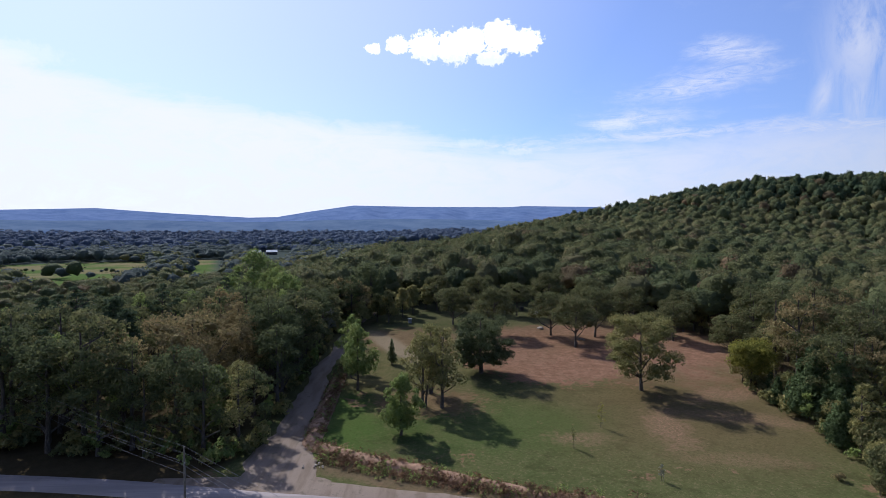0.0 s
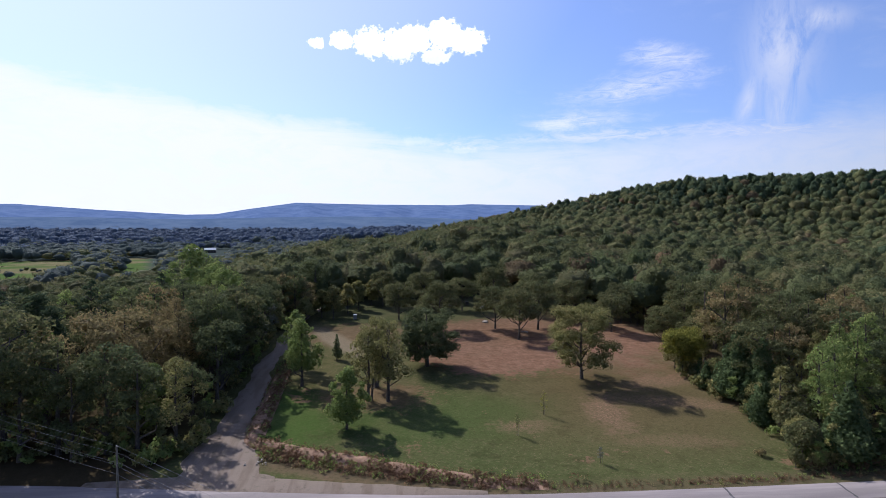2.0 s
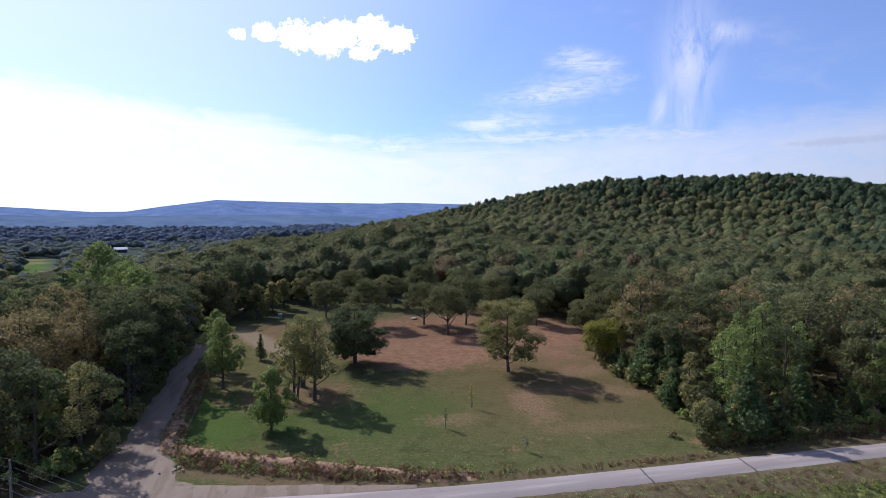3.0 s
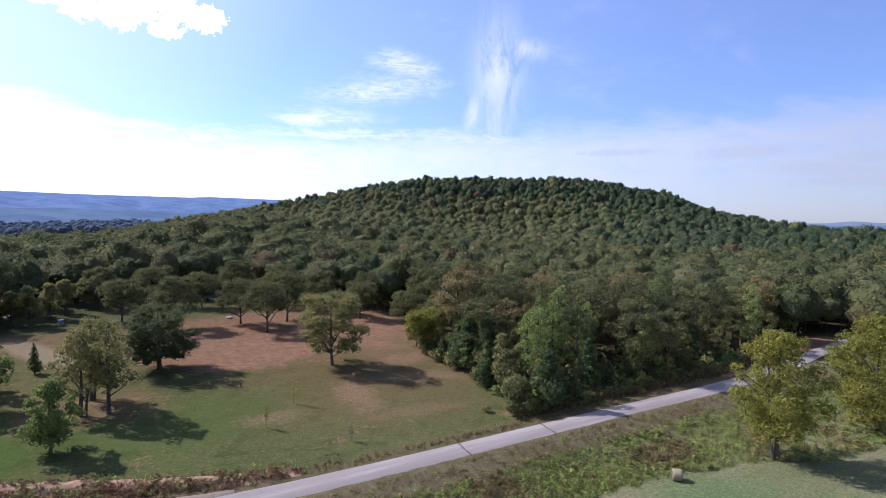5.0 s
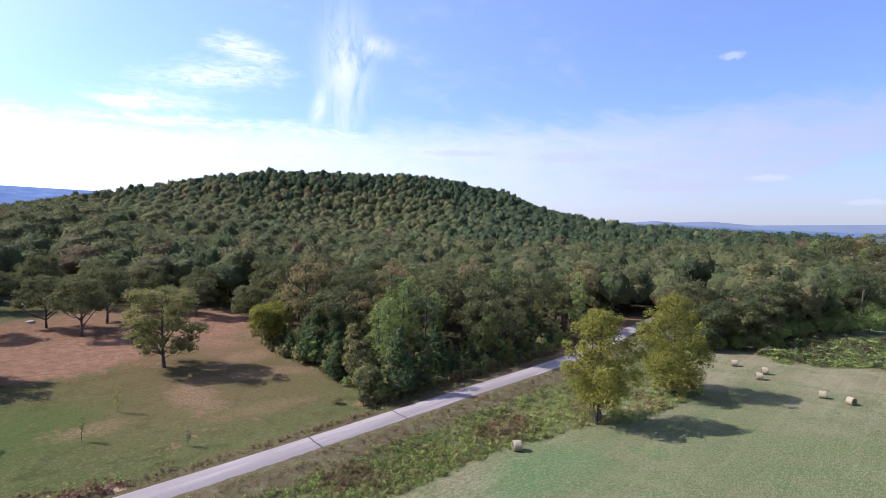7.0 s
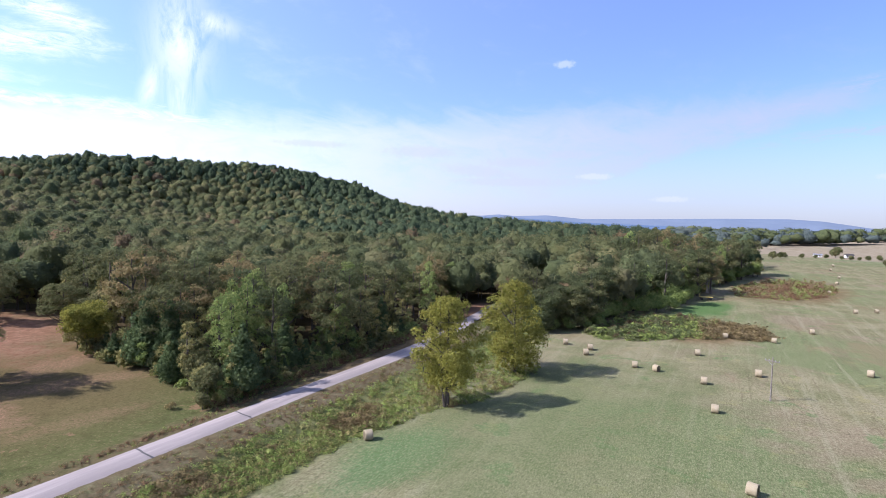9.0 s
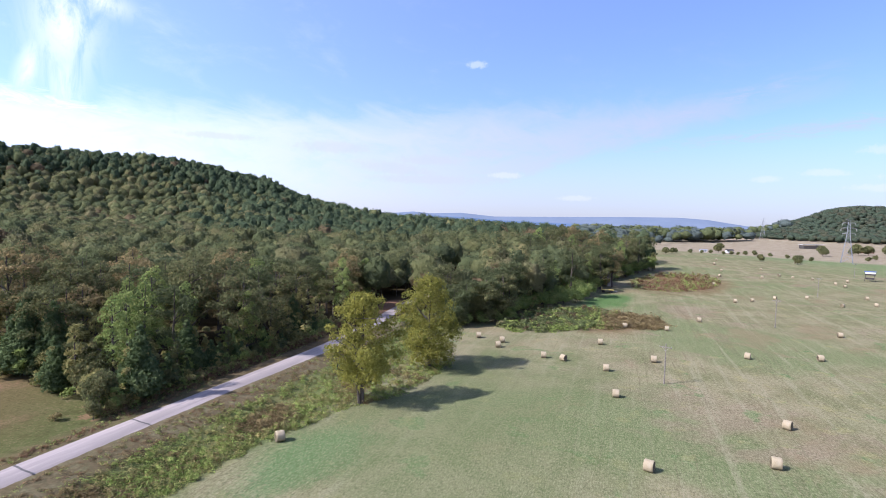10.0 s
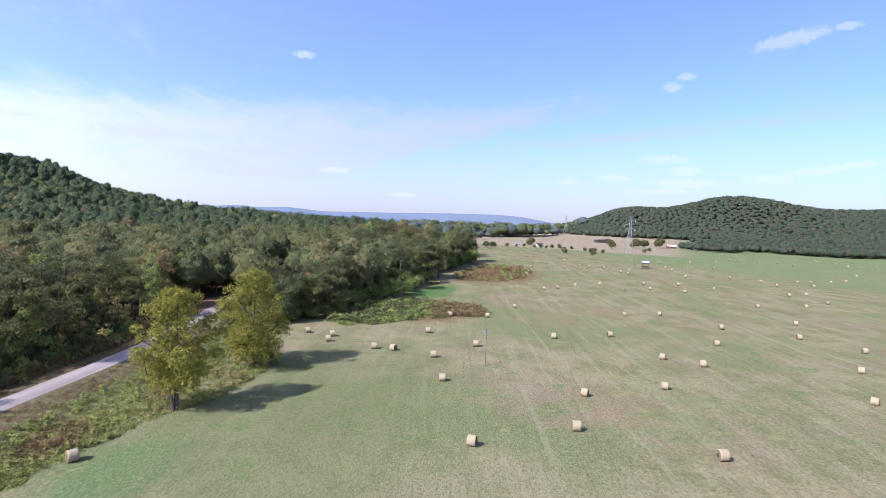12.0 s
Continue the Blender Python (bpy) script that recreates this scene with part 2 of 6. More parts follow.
FAR_BROWN = leaf_material("hazed_olive_leaves", (0.063, 0.071, 0.047), (0.086, 0.092, 0.058), (0.091, 0.083, 0.055), 0.008)


def bark_material(name, dark, light):
    m, k = material(name)
    p = k.node("ShaderNodeTexCoord").outputs["Object"]
    n = k.noise(k.scaled(p, 6, 6, 1.2), 2.0, 5, 0.65)
    finish(k, k.mix(k.step(n, 0.3, 0.7), dark, light), 0.9, n, 0.6, 0.05)
    return m


BARK = bark_material("grey_brown_bark", (0.032, 0.026, 0.020), (0.114, 0.096, 0.079))
PALE_BARK = bark_material("pale_bark", (0.143, 0.129, 0.107), (0.357, 0.336, 0.300))
POLE_WOOD = bark_material("weathered_pole_wood", (0.086, 0.071, 0.061), (0.214, 0.193, 0.164))


def plain_material(name, a, b, scale=3.0, rough=0.7, metal=0.0, bump=0.2):
    m, k = material(name)
    p = k.node("ShaderNodeTexCoord").outputs["Object"]
    n = k.noise(p, scale, 5, 0.6)
    finish(k, k.mix(k.step(n, 0.3, 0.7), a, b), rough, n, bump, 0.02, metal)
    return m


STEEL = plain_material("galvanised_steel", (0.17, 0.18, 0.19), (0.27, 0.28, 0.30), 0.5, 0.5, 0.3)
WIRE = plain_material("aluminium_wire", (0.14, 0.14, 0.15), (0.22, 0.22, 0.23), 0.5, 0.45, 0.4)
WHITE_PAINT = plain_material("white_siding", (0.528, 0.528, 0.512), (0.640, 0.640, 0.624), 0.6)
DARK_WOOD = plain_material("dark_boards", (0.024, 0.022, 0.021), (0.064, 0.056, 0.048), 0.8)
METAL_ROOF = plain_material("pale_metal_roof", (0.440, 0.456, 0.480), (0.600, 0.608, 0.624), 0.4, 0.45)
RED_BROWN = plain_material("red_brown_boards", (0.128, 0.056, 0.036), (0.192, 0.088, 0.056), 0.8)
BLUE_PAINT = plain_material("blue_paint", (0.040, 0.080, 0.224), (0.064, 0.120, 0.288), 0.8)
RUBBER = plain_material("black_rubber", (0.012, 0.012, 0.012), (0.024, 0.024, 0.024), 3.0)
STONE = plain_material("pale_rock", (0.160, 0.136, 0.112), (0.336, 0.296, 0.248), 2.0, 0.9, 0, 0.6)
DARK_GLASS = plain_material("dark_window_glass", (0.016, 0.020, 0.024), (0.028, 0.032, 0.036), 1.0, 0.12)
YELLOW_PAINT = plain_material("yellow_paint", (0.440, 0.336, 0.080), (0.560, 0.440, 0.128), 1.0, 0.5)
PLASTIC = plain_material("pale_plastic", (0.440, 0.440, 0.416), (0.560, 0.560, 0.544), 2.0, 0.5)


def straw_material():
    m, k = material("baled_hay")
    p = k.node("ShaderNodeTexCoord").outputs["Object"]
    s = k.noise(k.scaled(p, 14, 2.0, 14), 3.0, 5, 0.7)
    w = k.noise(p, 1.3, 3, 0.5)
    r = k.node("ShaderNodeObjectInfo").outputs["Random"]
    c = k.mix(s, (0.15, 0.12, 0.075), (0.36, 0.305, 0.2))
    c = k.mix(k.mul(k.step(w, 0.45, 0.7), 0.5), c, (0.27, 0.24, 0.18))
    c = k.mix(k.mul(r, 0.35), c, (0.31, 0.25, 0.16))
    finish(k, c, 0.95, s, 0.8, 0.05)
    return m


STRAW = straw_material()


def straw_end_material():
    m, k = material("rolled_hay_end")
    p = k.node("ShaderNodeTexCoord").outputs["Object"]
    x, y, z = k.xyz(p)
    d = k.math("SQRT", k.add(k.mul(x, x), k.mul(z, z)))
    rings = k.noise(k.vec(k.mul(d, 22.0), 0.0, 0.0), 1.0, 3, 0.6)
    c = k.mix(k.step(rings, 0.35, 0.65), (0.074, 0.057, 0.034), (0.194, 0.160, 0.097))
    finish(k, c, 0.95, rings, 0.8, 0.06)
    return m


STRAW_END = straw_end_material()


def road_material():
    m, k = material("worn_asphalt")
    p = k.node("ShaderNodeTexCoord").outputs["Object"]
    grit = k.noise(p, 9.0, 5, 0.7)
    wear = k.noise(k.scaled(p, 0.05, 0.6, 1), 1.0, 4, 0.6)
    c = k.mix(grit, (0.16, 0.137, 0.128), (0.24, 0.208, 0.195))
    c = k.mix(k.step(wear, 0.42, 0.7), c, (0.275, 0.238, 0.224))
    stain = k.noise(p, 0.5, 4, 0.6)
    c = k.mix(k.mul(k.step(stain, 0.6, 0.78), 0.4), c, (0.097, 0.089, 0.086))
    finish(k, c, 0.85, grit, 0.3, 0.01)
    return m


ROAD = road_material()
TAR = plain_material("tar_seam", (0.051, 0.049, 0.046), (0.086, 0.080, 0.077), 2.0)


def gravel_material():
    m, k = material("pale_gravel")
    p = k.node("ShaderNodeTexCoord").outputs["Object"]
    grit = k.noise(p, 5.0, 6, 0.75)
    ruts = k.noise(k.scaled(p, 0.5, 0.06, 1), 1.4, 4, 0.6)
    c = k.mix(grit, (0.120, 0.092, 0.070), (0.220, 0.170, 0.130))
    c = k.mix(k.mul(k.step(ruts, 0.42, 0.62), 0.75), c, (0.12, 0.088, 0.06))
    c = k.mix(k.mul(k.step(k.noise(p, 0.8, 5, 0.7), 0.55, 0.68), 0.6), c, (0.075, 0.065, 0.035))
    finish(k, c, 0.92, grit, 0.6, 0.05)
    return m


GRAVEL = gravel_material()


def ground_material():
    """Mown hay field, lawn with bare red earth, weedy verge and leaf litter under the woods."""
    m, k = material("ground")
    p = k.node("ShaderNodeTexCoord").outputs["Object"]
    x, y, z = k.xyz(p)
    big = k.noise(p, 0.018, 4, 0.55, 0.4)
    mid = k.noise(p, 0.09, 5, 0.6, 0.3)
    small = k.noise(p, 0.7, 5, 0.65)
    blades = k.noise(p, 5.0, 5, 0.7)
    wob = k.mul(k.sub(mid, 0.5), 1.4)
    wob2 = k.mul(k.sub(small, 0.5), 0.7)
    wobble = k.add(wob, wob2)
    # hay field: swaths run across it, green flushes and bleached stubble
    fine = k.noise(p, 1.6, 4, 0.7)
    swath = k.noise(k.scaled(p, 0.02, 0.42, 1), 1.0, 4, 0.65, 0.3)
    swath2 = k.noise(k.scaled(p, 0.06, 1.5, 1), 1.0, 3, 0.6, 0.3)
    hay = k.mix(k.step(mid, 0.36, 0.62), (0.115, 0.119, 0.057), (0.180, 0.160, 0.094))
    hay = k.mix(k.mul(k.step(big, 0.5, 0.62), 0.75), hay, (0.100, 0.131, 0.055))
    hay = k.mix(k.mul(k.step(k.noise(p, 0.03, 5, 0.65, 0.6), 0.54, 0.64), 0.7), hay, (0.180, 0.136, 0.096))
    hay = k.mix(k.mul(k.step(swath, 0.52, 0.66), 0.5), hay, (0.215, 0.194, 0.126))
    hay = k.mix(k.mul(k.step(swath, 0.46, 0.34), 0.4), hay, (0.096, 0.091, 0.050))
    hay = k.mix(k.mul(k.step(swath2, 0.58, 0.7), 0.42), hay, (0.084, 0.068, 0.041))
    flush = k.step(k.noise(p, 0.11, 4, 0.6, 0.3), 0.62, 0.68)
    hay = k.mix(k.mul(flush, 0.65), hay, (0.065, 0.127, 0.043))
    hay = k.mix(k.mul(k.step(k.noise(p, 0.22, 4, 0.65), 0.58, 0.68), 0.5), hay, (0.207, 0.187, 0.084))
    hay = k.mix(k.mul(k.step(fine, 0.5, 0.7), 0.5), hay, (0.231, 0.210, 0.134))
    hay = k.mix(k.mul(k.step(fine, 0.46, 0.32), 0.5), hay, (0.069, 0.068, 0.033))
    hay = k.mix(k.mul(k.blob(x, y, 60.0, 36.5, 11.0, 4.5, -8, k.add(wobble, k.mul(k.sub(fine, 0.5), 2.0)), 0.5), 0.55), hay, (0.050, 0.136, 0.049))
    hay = k.mix(k.mul(k.step(k.add(k.mul(x, 0.5), k.mul(y, -1.0)), 330.0, 420.0), 0.6), hay, (0.092, 0.151, 0.062))
    hay = k.mix(k.mul(k.step(k.noise(k.scaled(p, 0.6, 1.0, 1, 0.35), 0.05, 5, 0.7, 0.5), 0.56, 0.66), 0.6), hay, (0.165, 0.125, 0.075))
    hay = k.mix(k.mul(k.blob(x, y, 78.0, 18.0, 46.0, 24.0, 0, wobble, 0.6), 0.6), hay, (0.086, 0.112, 0.046))
    stub = k.noise(k.scaled(p, 0.5, 1.6, 1), 3.2, 3, 0.8)
    hay = k.mix(k.mul(k.step(stub, 0.5, 0.62), 0.4), hay, (0.235, 0.215, 0.135))
    hay = k.mix(k.mul(k.step(stub, 0.46, 0.34), 0.45), hay, (0.06, 0.068, 0.03))
    # lawn
    lawn = k.mix(k.step(mid, 0.32, 0.68), (0.053, 0.064, 0.023), (0.098, 0.087, 0.039))
    lawn = k.mix(k.mul(k.step(y, 100.0, 72.0), 0.5), lawn, (0.057, 0.080, 0.026))
    lawn = k.mix(k.mul(k.step(small, 0.5, 0.7), 0.45), lawn, (0.131, 0.103, 0.054))
    lawn = k.mix(k.mul(k.step(k.noise(p, 2.1, 4, 0.8), 0.54, 0.62), 0.55), lawn, (0.160, 0.130, 0.070))
    lawn = k.mix(k.mul(k.step(k.noise(p, 0.3, 5, 0.65), 0.5, 0.66), 0.5), lawn, (0.029, 0.037, 0.013))
    lawn = k.mix(k.mul(k.blob(x, y, 45.0, 95.0, 26.0, 20.0, 20, wobble, 0.6), 0.7), lawn, (0.108, 0.078, 0.039))
    lawn = k.mix(k.mul(k.blob(x, y, 8.0, 88.0, 18.0, 9.0, 10, wobble, 0.6), 0.5), lawn, (0.051, 0.086, 0.023))
    lawn = k.mix(k.mul(k.blob(x, y, -16.0, 90.0, 5.0, 12.0, 5, wobble, 0.5), 0.7), lawn, (0.049, 0.091, 0.020))
    earth = k.mix(k.step(small, 0.3, 0.7), (0.143, 0.077, 0.047), (0.211, 0.126, 0.083))
    earth = k.mix(k.mul(k.step(mid, 0.45, 0.7), 0.45), earth, (0.131, 0.086, 0.051))
    speck = k.add(k.mul(k.sub(k.noise(p, 1.3, 5, 0.75), 0.5), 3.2), k.mul(k.sub(k.noise(p, 0.35, 4, 0.6), 0.5), 2.2))
    bare = k.blob(x, y, 27.0, 136.0, 24.0, 28.0, -18, k.add(k.mul(wobble, 0.5), k.mul(speck, 0.05)), 0.05)
    bare = k.top(bare, k.blob(x, y, 50.0, 140.0, 30.0, 28.0, -10, wobble, 0.4))
    bare = k.top(bare, k.mul(k.blob(x, y, -2.0, 98.0, 9.0, 6.0, 0, speck, 0.2), 0.5))
    bare = k.top(bare, k.mul(k.blob(x, y, -8.0, 145.0, 16.0, 12.0, 0, speck, 0.2), 0.6))
    bare = k.top(bare, k.mul(k.step(k.add(k.mul(speck, 0.12), k.noise(p, 0.1, 4, 0.6)), 0.64, 0.68), 0.7))
    lawn = k.mix(bare, lawn, earth)
    # raked litter: pale straw specks in drifts
    chip = k.step(k.noise(p, 2.6, 3, 0.75), 0.5, 0.56)
    drift = k.blob(x, y, 37.2, 88.5, 3.0, 8.0, -12, k.mul(speck, 1.0), 0.5)
    drift = k.top(drift, k.mul(k.blob(x, y, 51.0, 92.0, 13.0, 2.6, -14, k.mul(speck, 1.0), 0.5), 0.7))
    drift = k.top(drift, k.mul(k.blob(x, y, 21.0, 84.0, 5.5, 2.2, 4, k.mul(speck, 1.0), 0.5), 0.8))
    drift = k.top(drift, k.mul(k.blob(x, y, 43.0, 77.0, 9.0, 2.0, -6, k.mul(speck, 1.0), 0.5), 0.45))
    drift = k.top(drift, k.mul(k.blob(x, y, 54.0, 103.0, 9.0, 3.0, 20, k.mul(speck, 1.0), 0.5), 0.8))
    lawn = k.mix(k.mul(drift, k.add(0.3, k.mul(chip, 0.6))), lawn, k.mix(small, (0.17, 0.100, 0.064), (0.26, 0.165, 0.108)))
    path = k.blob(x, y, -13.0, 138.0, 3.2, 17.0, 24, k.mul(speck, 0.25), 0.35)
    lawn = k.mix(k.mul(path, 0.8), lawn, (0.21, 0.165, 0.11))
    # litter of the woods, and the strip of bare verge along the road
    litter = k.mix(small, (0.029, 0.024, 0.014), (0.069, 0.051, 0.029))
    wild = k.mix(k.step(mid, 0.35, 0.65), (0.085, 0.115, 0.034), (0.150, 0.150, 0.062))
    edge = k.mul(k.sub(mid, 0.5), 22.0)
    north = k.step(k.add(y, k.mul(k.sub(small, 0.5), 1.2)), 60.0, 62.0)
    c = k.mix(north, hay, lawn)
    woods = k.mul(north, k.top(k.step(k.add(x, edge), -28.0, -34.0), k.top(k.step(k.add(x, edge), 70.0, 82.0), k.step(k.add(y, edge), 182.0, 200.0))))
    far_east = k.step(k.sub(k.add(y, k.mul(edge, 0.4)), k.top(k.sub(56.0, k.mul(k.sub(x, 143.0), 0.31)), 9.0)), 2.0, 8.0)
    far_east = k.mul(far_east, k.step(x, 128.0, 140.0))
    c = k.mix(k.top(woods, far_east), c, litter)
    weeds = k.top(k.blob(x, y, 176.0, 2.0, 19.0, 12.0, -22, k.mul(wobble, 0.6), 0.3), k.blob(x, y, 298.0, -30.0, 42.0, 20.0, -14, k.mul(wobble, 0.6), 0.3))
    c = k.mix(k.mul(weeds, 0.85), c, k.mix(k.step(small, 0.3, 0.7), (0.091, 0.074, 0.034), (0.171, 0.109, 0.063)))
    c = k.mix(k.mul(k.blob(x, y, 222.0, 4.0, 24.0, 8.0, -16, k.mul(wobble, 0.6), 0.4), 0.8), c, (0.051, 0.114, 0.034))
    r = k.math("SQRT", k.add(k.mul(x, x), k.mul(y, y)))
    # valley floor under the far woods, its bluish cast of haze put into the colour
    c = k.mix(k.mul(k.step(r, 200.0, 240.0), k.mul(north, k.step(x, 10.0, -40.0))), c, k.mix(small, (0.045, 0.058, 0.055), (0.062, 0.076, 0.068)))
    pasture = k.mul(k.mul(k.step(r, 250.0, 265.0), k.step(r, 800.0, 780.0)), k.step(k.add(x, k.mul(y, 0.41)), 5.0, -15.0))
    c = k.mix(pasture, c, k.mix(k.step(big, 0.42, 0.58), (0.075, 0.115, 0.036), (0.16, 0.14, 0.075)))
    tan = k.mul(k.mul(k.step(k.add(r, k.mul(edge, 3.0)), 560.0, 620.0), k.step(y, 60.0, -20.0)), k.step(k.add(y, k.mul(x, 0.43)), -20.0, 30.0))
    c = k.mix(tan, c, k.mix(k.step(mid, 0.3, 0.7), (0.185, 0.152, 0.10), (0.25, 0.212, 0.155)))
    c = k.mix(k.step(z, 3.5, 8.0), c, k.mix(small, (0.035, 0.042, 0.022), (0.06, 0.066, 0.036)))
    c = k.mix(k.mul(k.blob(x, y, 160.0, 71.5, 14.0, 3.5, 6, k.mul(wobble, 0.5), 0.4), 0.9), c, (0.206, 0.120, 0.074))
    verge = k.mul(k.mul(k.step(k.add(y, k.mul(wobble, 1.5)), 54.4, 55.2), k.step(y, 68.0, 64.5)), k.step(x, 150.0, 120.0))
    c = k.mix(k.mul(verge, k.add(0.35, k.mul(k.step(small, 0.3, 0.6), 0.6))), c, k.mix(fine, (0.055, 0.046, 0.024), (0.150, 0.112, 0.066)))
    strip = k.mul(k.step(k.add(y, wob2), 44.0, 46.5), k.step(k.add(y, k.mul(wobble, 1.5)), 55.2, 54.2))
    c = k.mix(k.mul(strip, 0.85), c, wild)
    foot = k.blob(x, y, -4.0, 70.2, 19.0, 2.4, -20, k.mul(speck, 0.4), 0.4)
    c = k.mix(k.mul(foot, 0.85), c, k.mix(small, (0.075, 0.058, 0.032), (0.165, 0.115, 0.072)))
    c = k.mix(k.mul(k.step(k.noise(p, 2.2, 4, 0.8), 0.5, 0.64), 0.6), c, k.mix(0.55, c, (0.023, 0.026, 0.009)))
    c = k.mix(k.mul(k.step(blades, 0.42, 0.7), 0.5), c, k.mix(0.5, c, (0.029, 0.029, 0.011)))
    finish(k, c, 1.0, k.add(k.mul(blades, 0.5), small), 0.6, 0.12, spec=0.0)
    return m


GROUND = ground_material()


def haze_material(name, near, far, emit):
    """Very distant hills: miles of hazy air put in as blue colour and glow."""
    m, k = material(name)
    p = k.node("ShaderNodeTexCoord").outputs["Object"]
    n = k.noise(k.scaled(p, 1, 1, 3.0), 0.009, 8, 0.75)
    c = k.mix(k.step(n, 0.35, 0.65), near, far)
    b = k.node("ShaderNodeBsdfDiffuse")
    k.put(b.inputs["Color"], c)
    # glow stands in for light scattered by the air
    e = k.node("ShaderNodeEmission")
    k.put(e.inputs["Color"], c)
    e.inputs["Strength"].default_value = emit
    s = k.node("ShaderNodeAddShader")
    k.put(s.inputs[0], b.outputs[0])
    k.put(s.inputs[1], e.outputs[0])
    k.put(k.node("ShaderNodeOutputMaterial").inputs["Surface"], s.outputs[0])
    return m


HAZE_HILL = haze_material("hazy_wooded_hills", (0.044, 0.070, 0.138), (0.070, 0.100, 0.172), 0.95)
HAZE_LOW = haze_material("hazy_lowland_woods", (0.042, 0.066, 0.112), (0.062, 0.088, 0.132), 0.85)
HAZE_FAR = haze_material("hazed_far_hills", (0.086, 0.109, 0.149), (0.094, 0.117, 0.157), 0.5)


# ---- the lie of the land ----
def ramp(a, b, v):
    u = np.clip((np.asarray(v, float) - a) / (b - a), 0, 1)
    return u * u * (3 - 2 * u)


HILLS = (
    (62.5, 433.6, 689.1, 289.3, 90.1, -0.58), (38.5, 618.4, 571.1, 319.9, 123.1, -1.79), (27.2, 243.9, 556.3, 90.3, 254.8, 2.38),
    (92.05, 1399.7, -705.1, 148.1, 106.4, 0.29), (61.5, 1387.4, -453.6, 132.7, 90.0, -0.25), (79.25, 1191.0, -1023.7, 317.8, 175.6, -0.02),
)


def terrain(x, y):
    x, y = np.asarray(x, float), np.asarray(y, float)
    z = 2.2 * ramp(63, 125, y) * (1 - ramp(70, 130, x)) - 2.0 * ramp(60, 50, y)
    fade = ramp(-170, 15, x)
    around = np.degrees(np.arctan2(x, y))
    swell = np.interp(around, [0, 6.8, 12.6, 17, 20, 24, 44, 48, 51, 53.4, 55, 57, 60, 66, 72, 80, 90], [0.7, 1.04, 1.15, 1.07, 1.04, 0.99, 0.99, 0.96, 0.95, 1.0, 0.97, 0.88, 0.84, 0.8, 0.79, 0.84, 1.0])
    fade = fade * np.where(np.hypot(x, y) > 300, swell, 1 + (swell - 1) * ramp(150, 300, np.hypot(x, y)))
    for a, cx, cy, su, sv, turn in HILLS:
        c, s = math.cos(turn), math.sin(turn)
        u, v = (x - cx) * c + (y - cy) * s, -(x - cx) * s + (y - cy) * c
        z = z + fade * a * np.exp(-0.5 * ((u / su) ** 2 + (v / sv) ** 2))
    z = z - 9.0 * ramp(-42, -180, x) * ramp(78, 170, y)
    r = np.hypot(x, y)
    z = z + 34.0 * ramp(900, 3400, r) * ramp(-500, 300, y) * ramp(1100, 300, x)
    return z


def height(x, y):
    return float(terrain(x, y))


def mesh_of(name, verts, faces, mats=(), index=None, smooth=False):
    me = bpy.data.meshes.new(name)
    me.from_pydata(verts, [], faces)
    for m in mats:
        me.materials.append(m)
    if index is not None:
        me.polygons.foreach_set("material_index", np.asarray(index, np.int32))
    if smooth:
        me.polygons.foreach_set("use_smooth", np.ones(len(me.polygons), bool))
    me.update()
    return me


def build_ground():
    rings = [0.0]
    step_size = 2.0
    while rings[-1] < 4900:
        rings.append(rings[-1] + step_size)
        if rings[-1] > 130:
            step_size *= 1.03
    n = 360
    a = np.linspace(0, 2 * np.pi, n, endpoint=False)
    r = np.array(rings[1:])
    X, Y = np.outer(r, np.sin(a)), np.outer(r, np.cos(a))
    Z = terrain(X, Y)
    verts = [(0.0, 0.0, height(0, 0))] + list(zip(X.ravel().tolist(), Y.ravel().tolist(), Z.ravel().tolist()))
    faces = [(0, 1 + (i + 1) % n, 1 + i) for i in range(n)]
    for j in range(len(r) - 1):
        o = 1 + j * n
        faces += [(o + i, o + (i + 1) % n, o + n + (i + 1) % n, o + n + i) for i in range(n)]
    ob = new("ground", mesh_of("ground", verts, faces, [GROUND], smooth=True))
    tagged(ob, "rolling ground with hay field, lawn, bare red earth and woods litter", "ground", kind="structure")


build_ground()


def smooth_line(points, step_size):
    """A rounded line through the points, with even steps (Catmull-Rom)."""
    p = np.array([points[0], *points, points[-1]], float)
    out = []
    for i in range(1, len(p) - 2):
        a, b, c, d = p[i - 1], p[i], p[i + 1], p[i + 2]
        n = max(2, int(np.linalg.norm(c - b) / step_size))
        for t in np.linspace(0, 1, n, endpoint=False):
            out.append(0.5 * (2 * b + (c - a) * t + (2 * a - 5 * b + 4 * c - d) * t * t + (3 * b - a - 3 * c + d) * t ** 3))
    out.append(p[-2])
    return np.array(out)


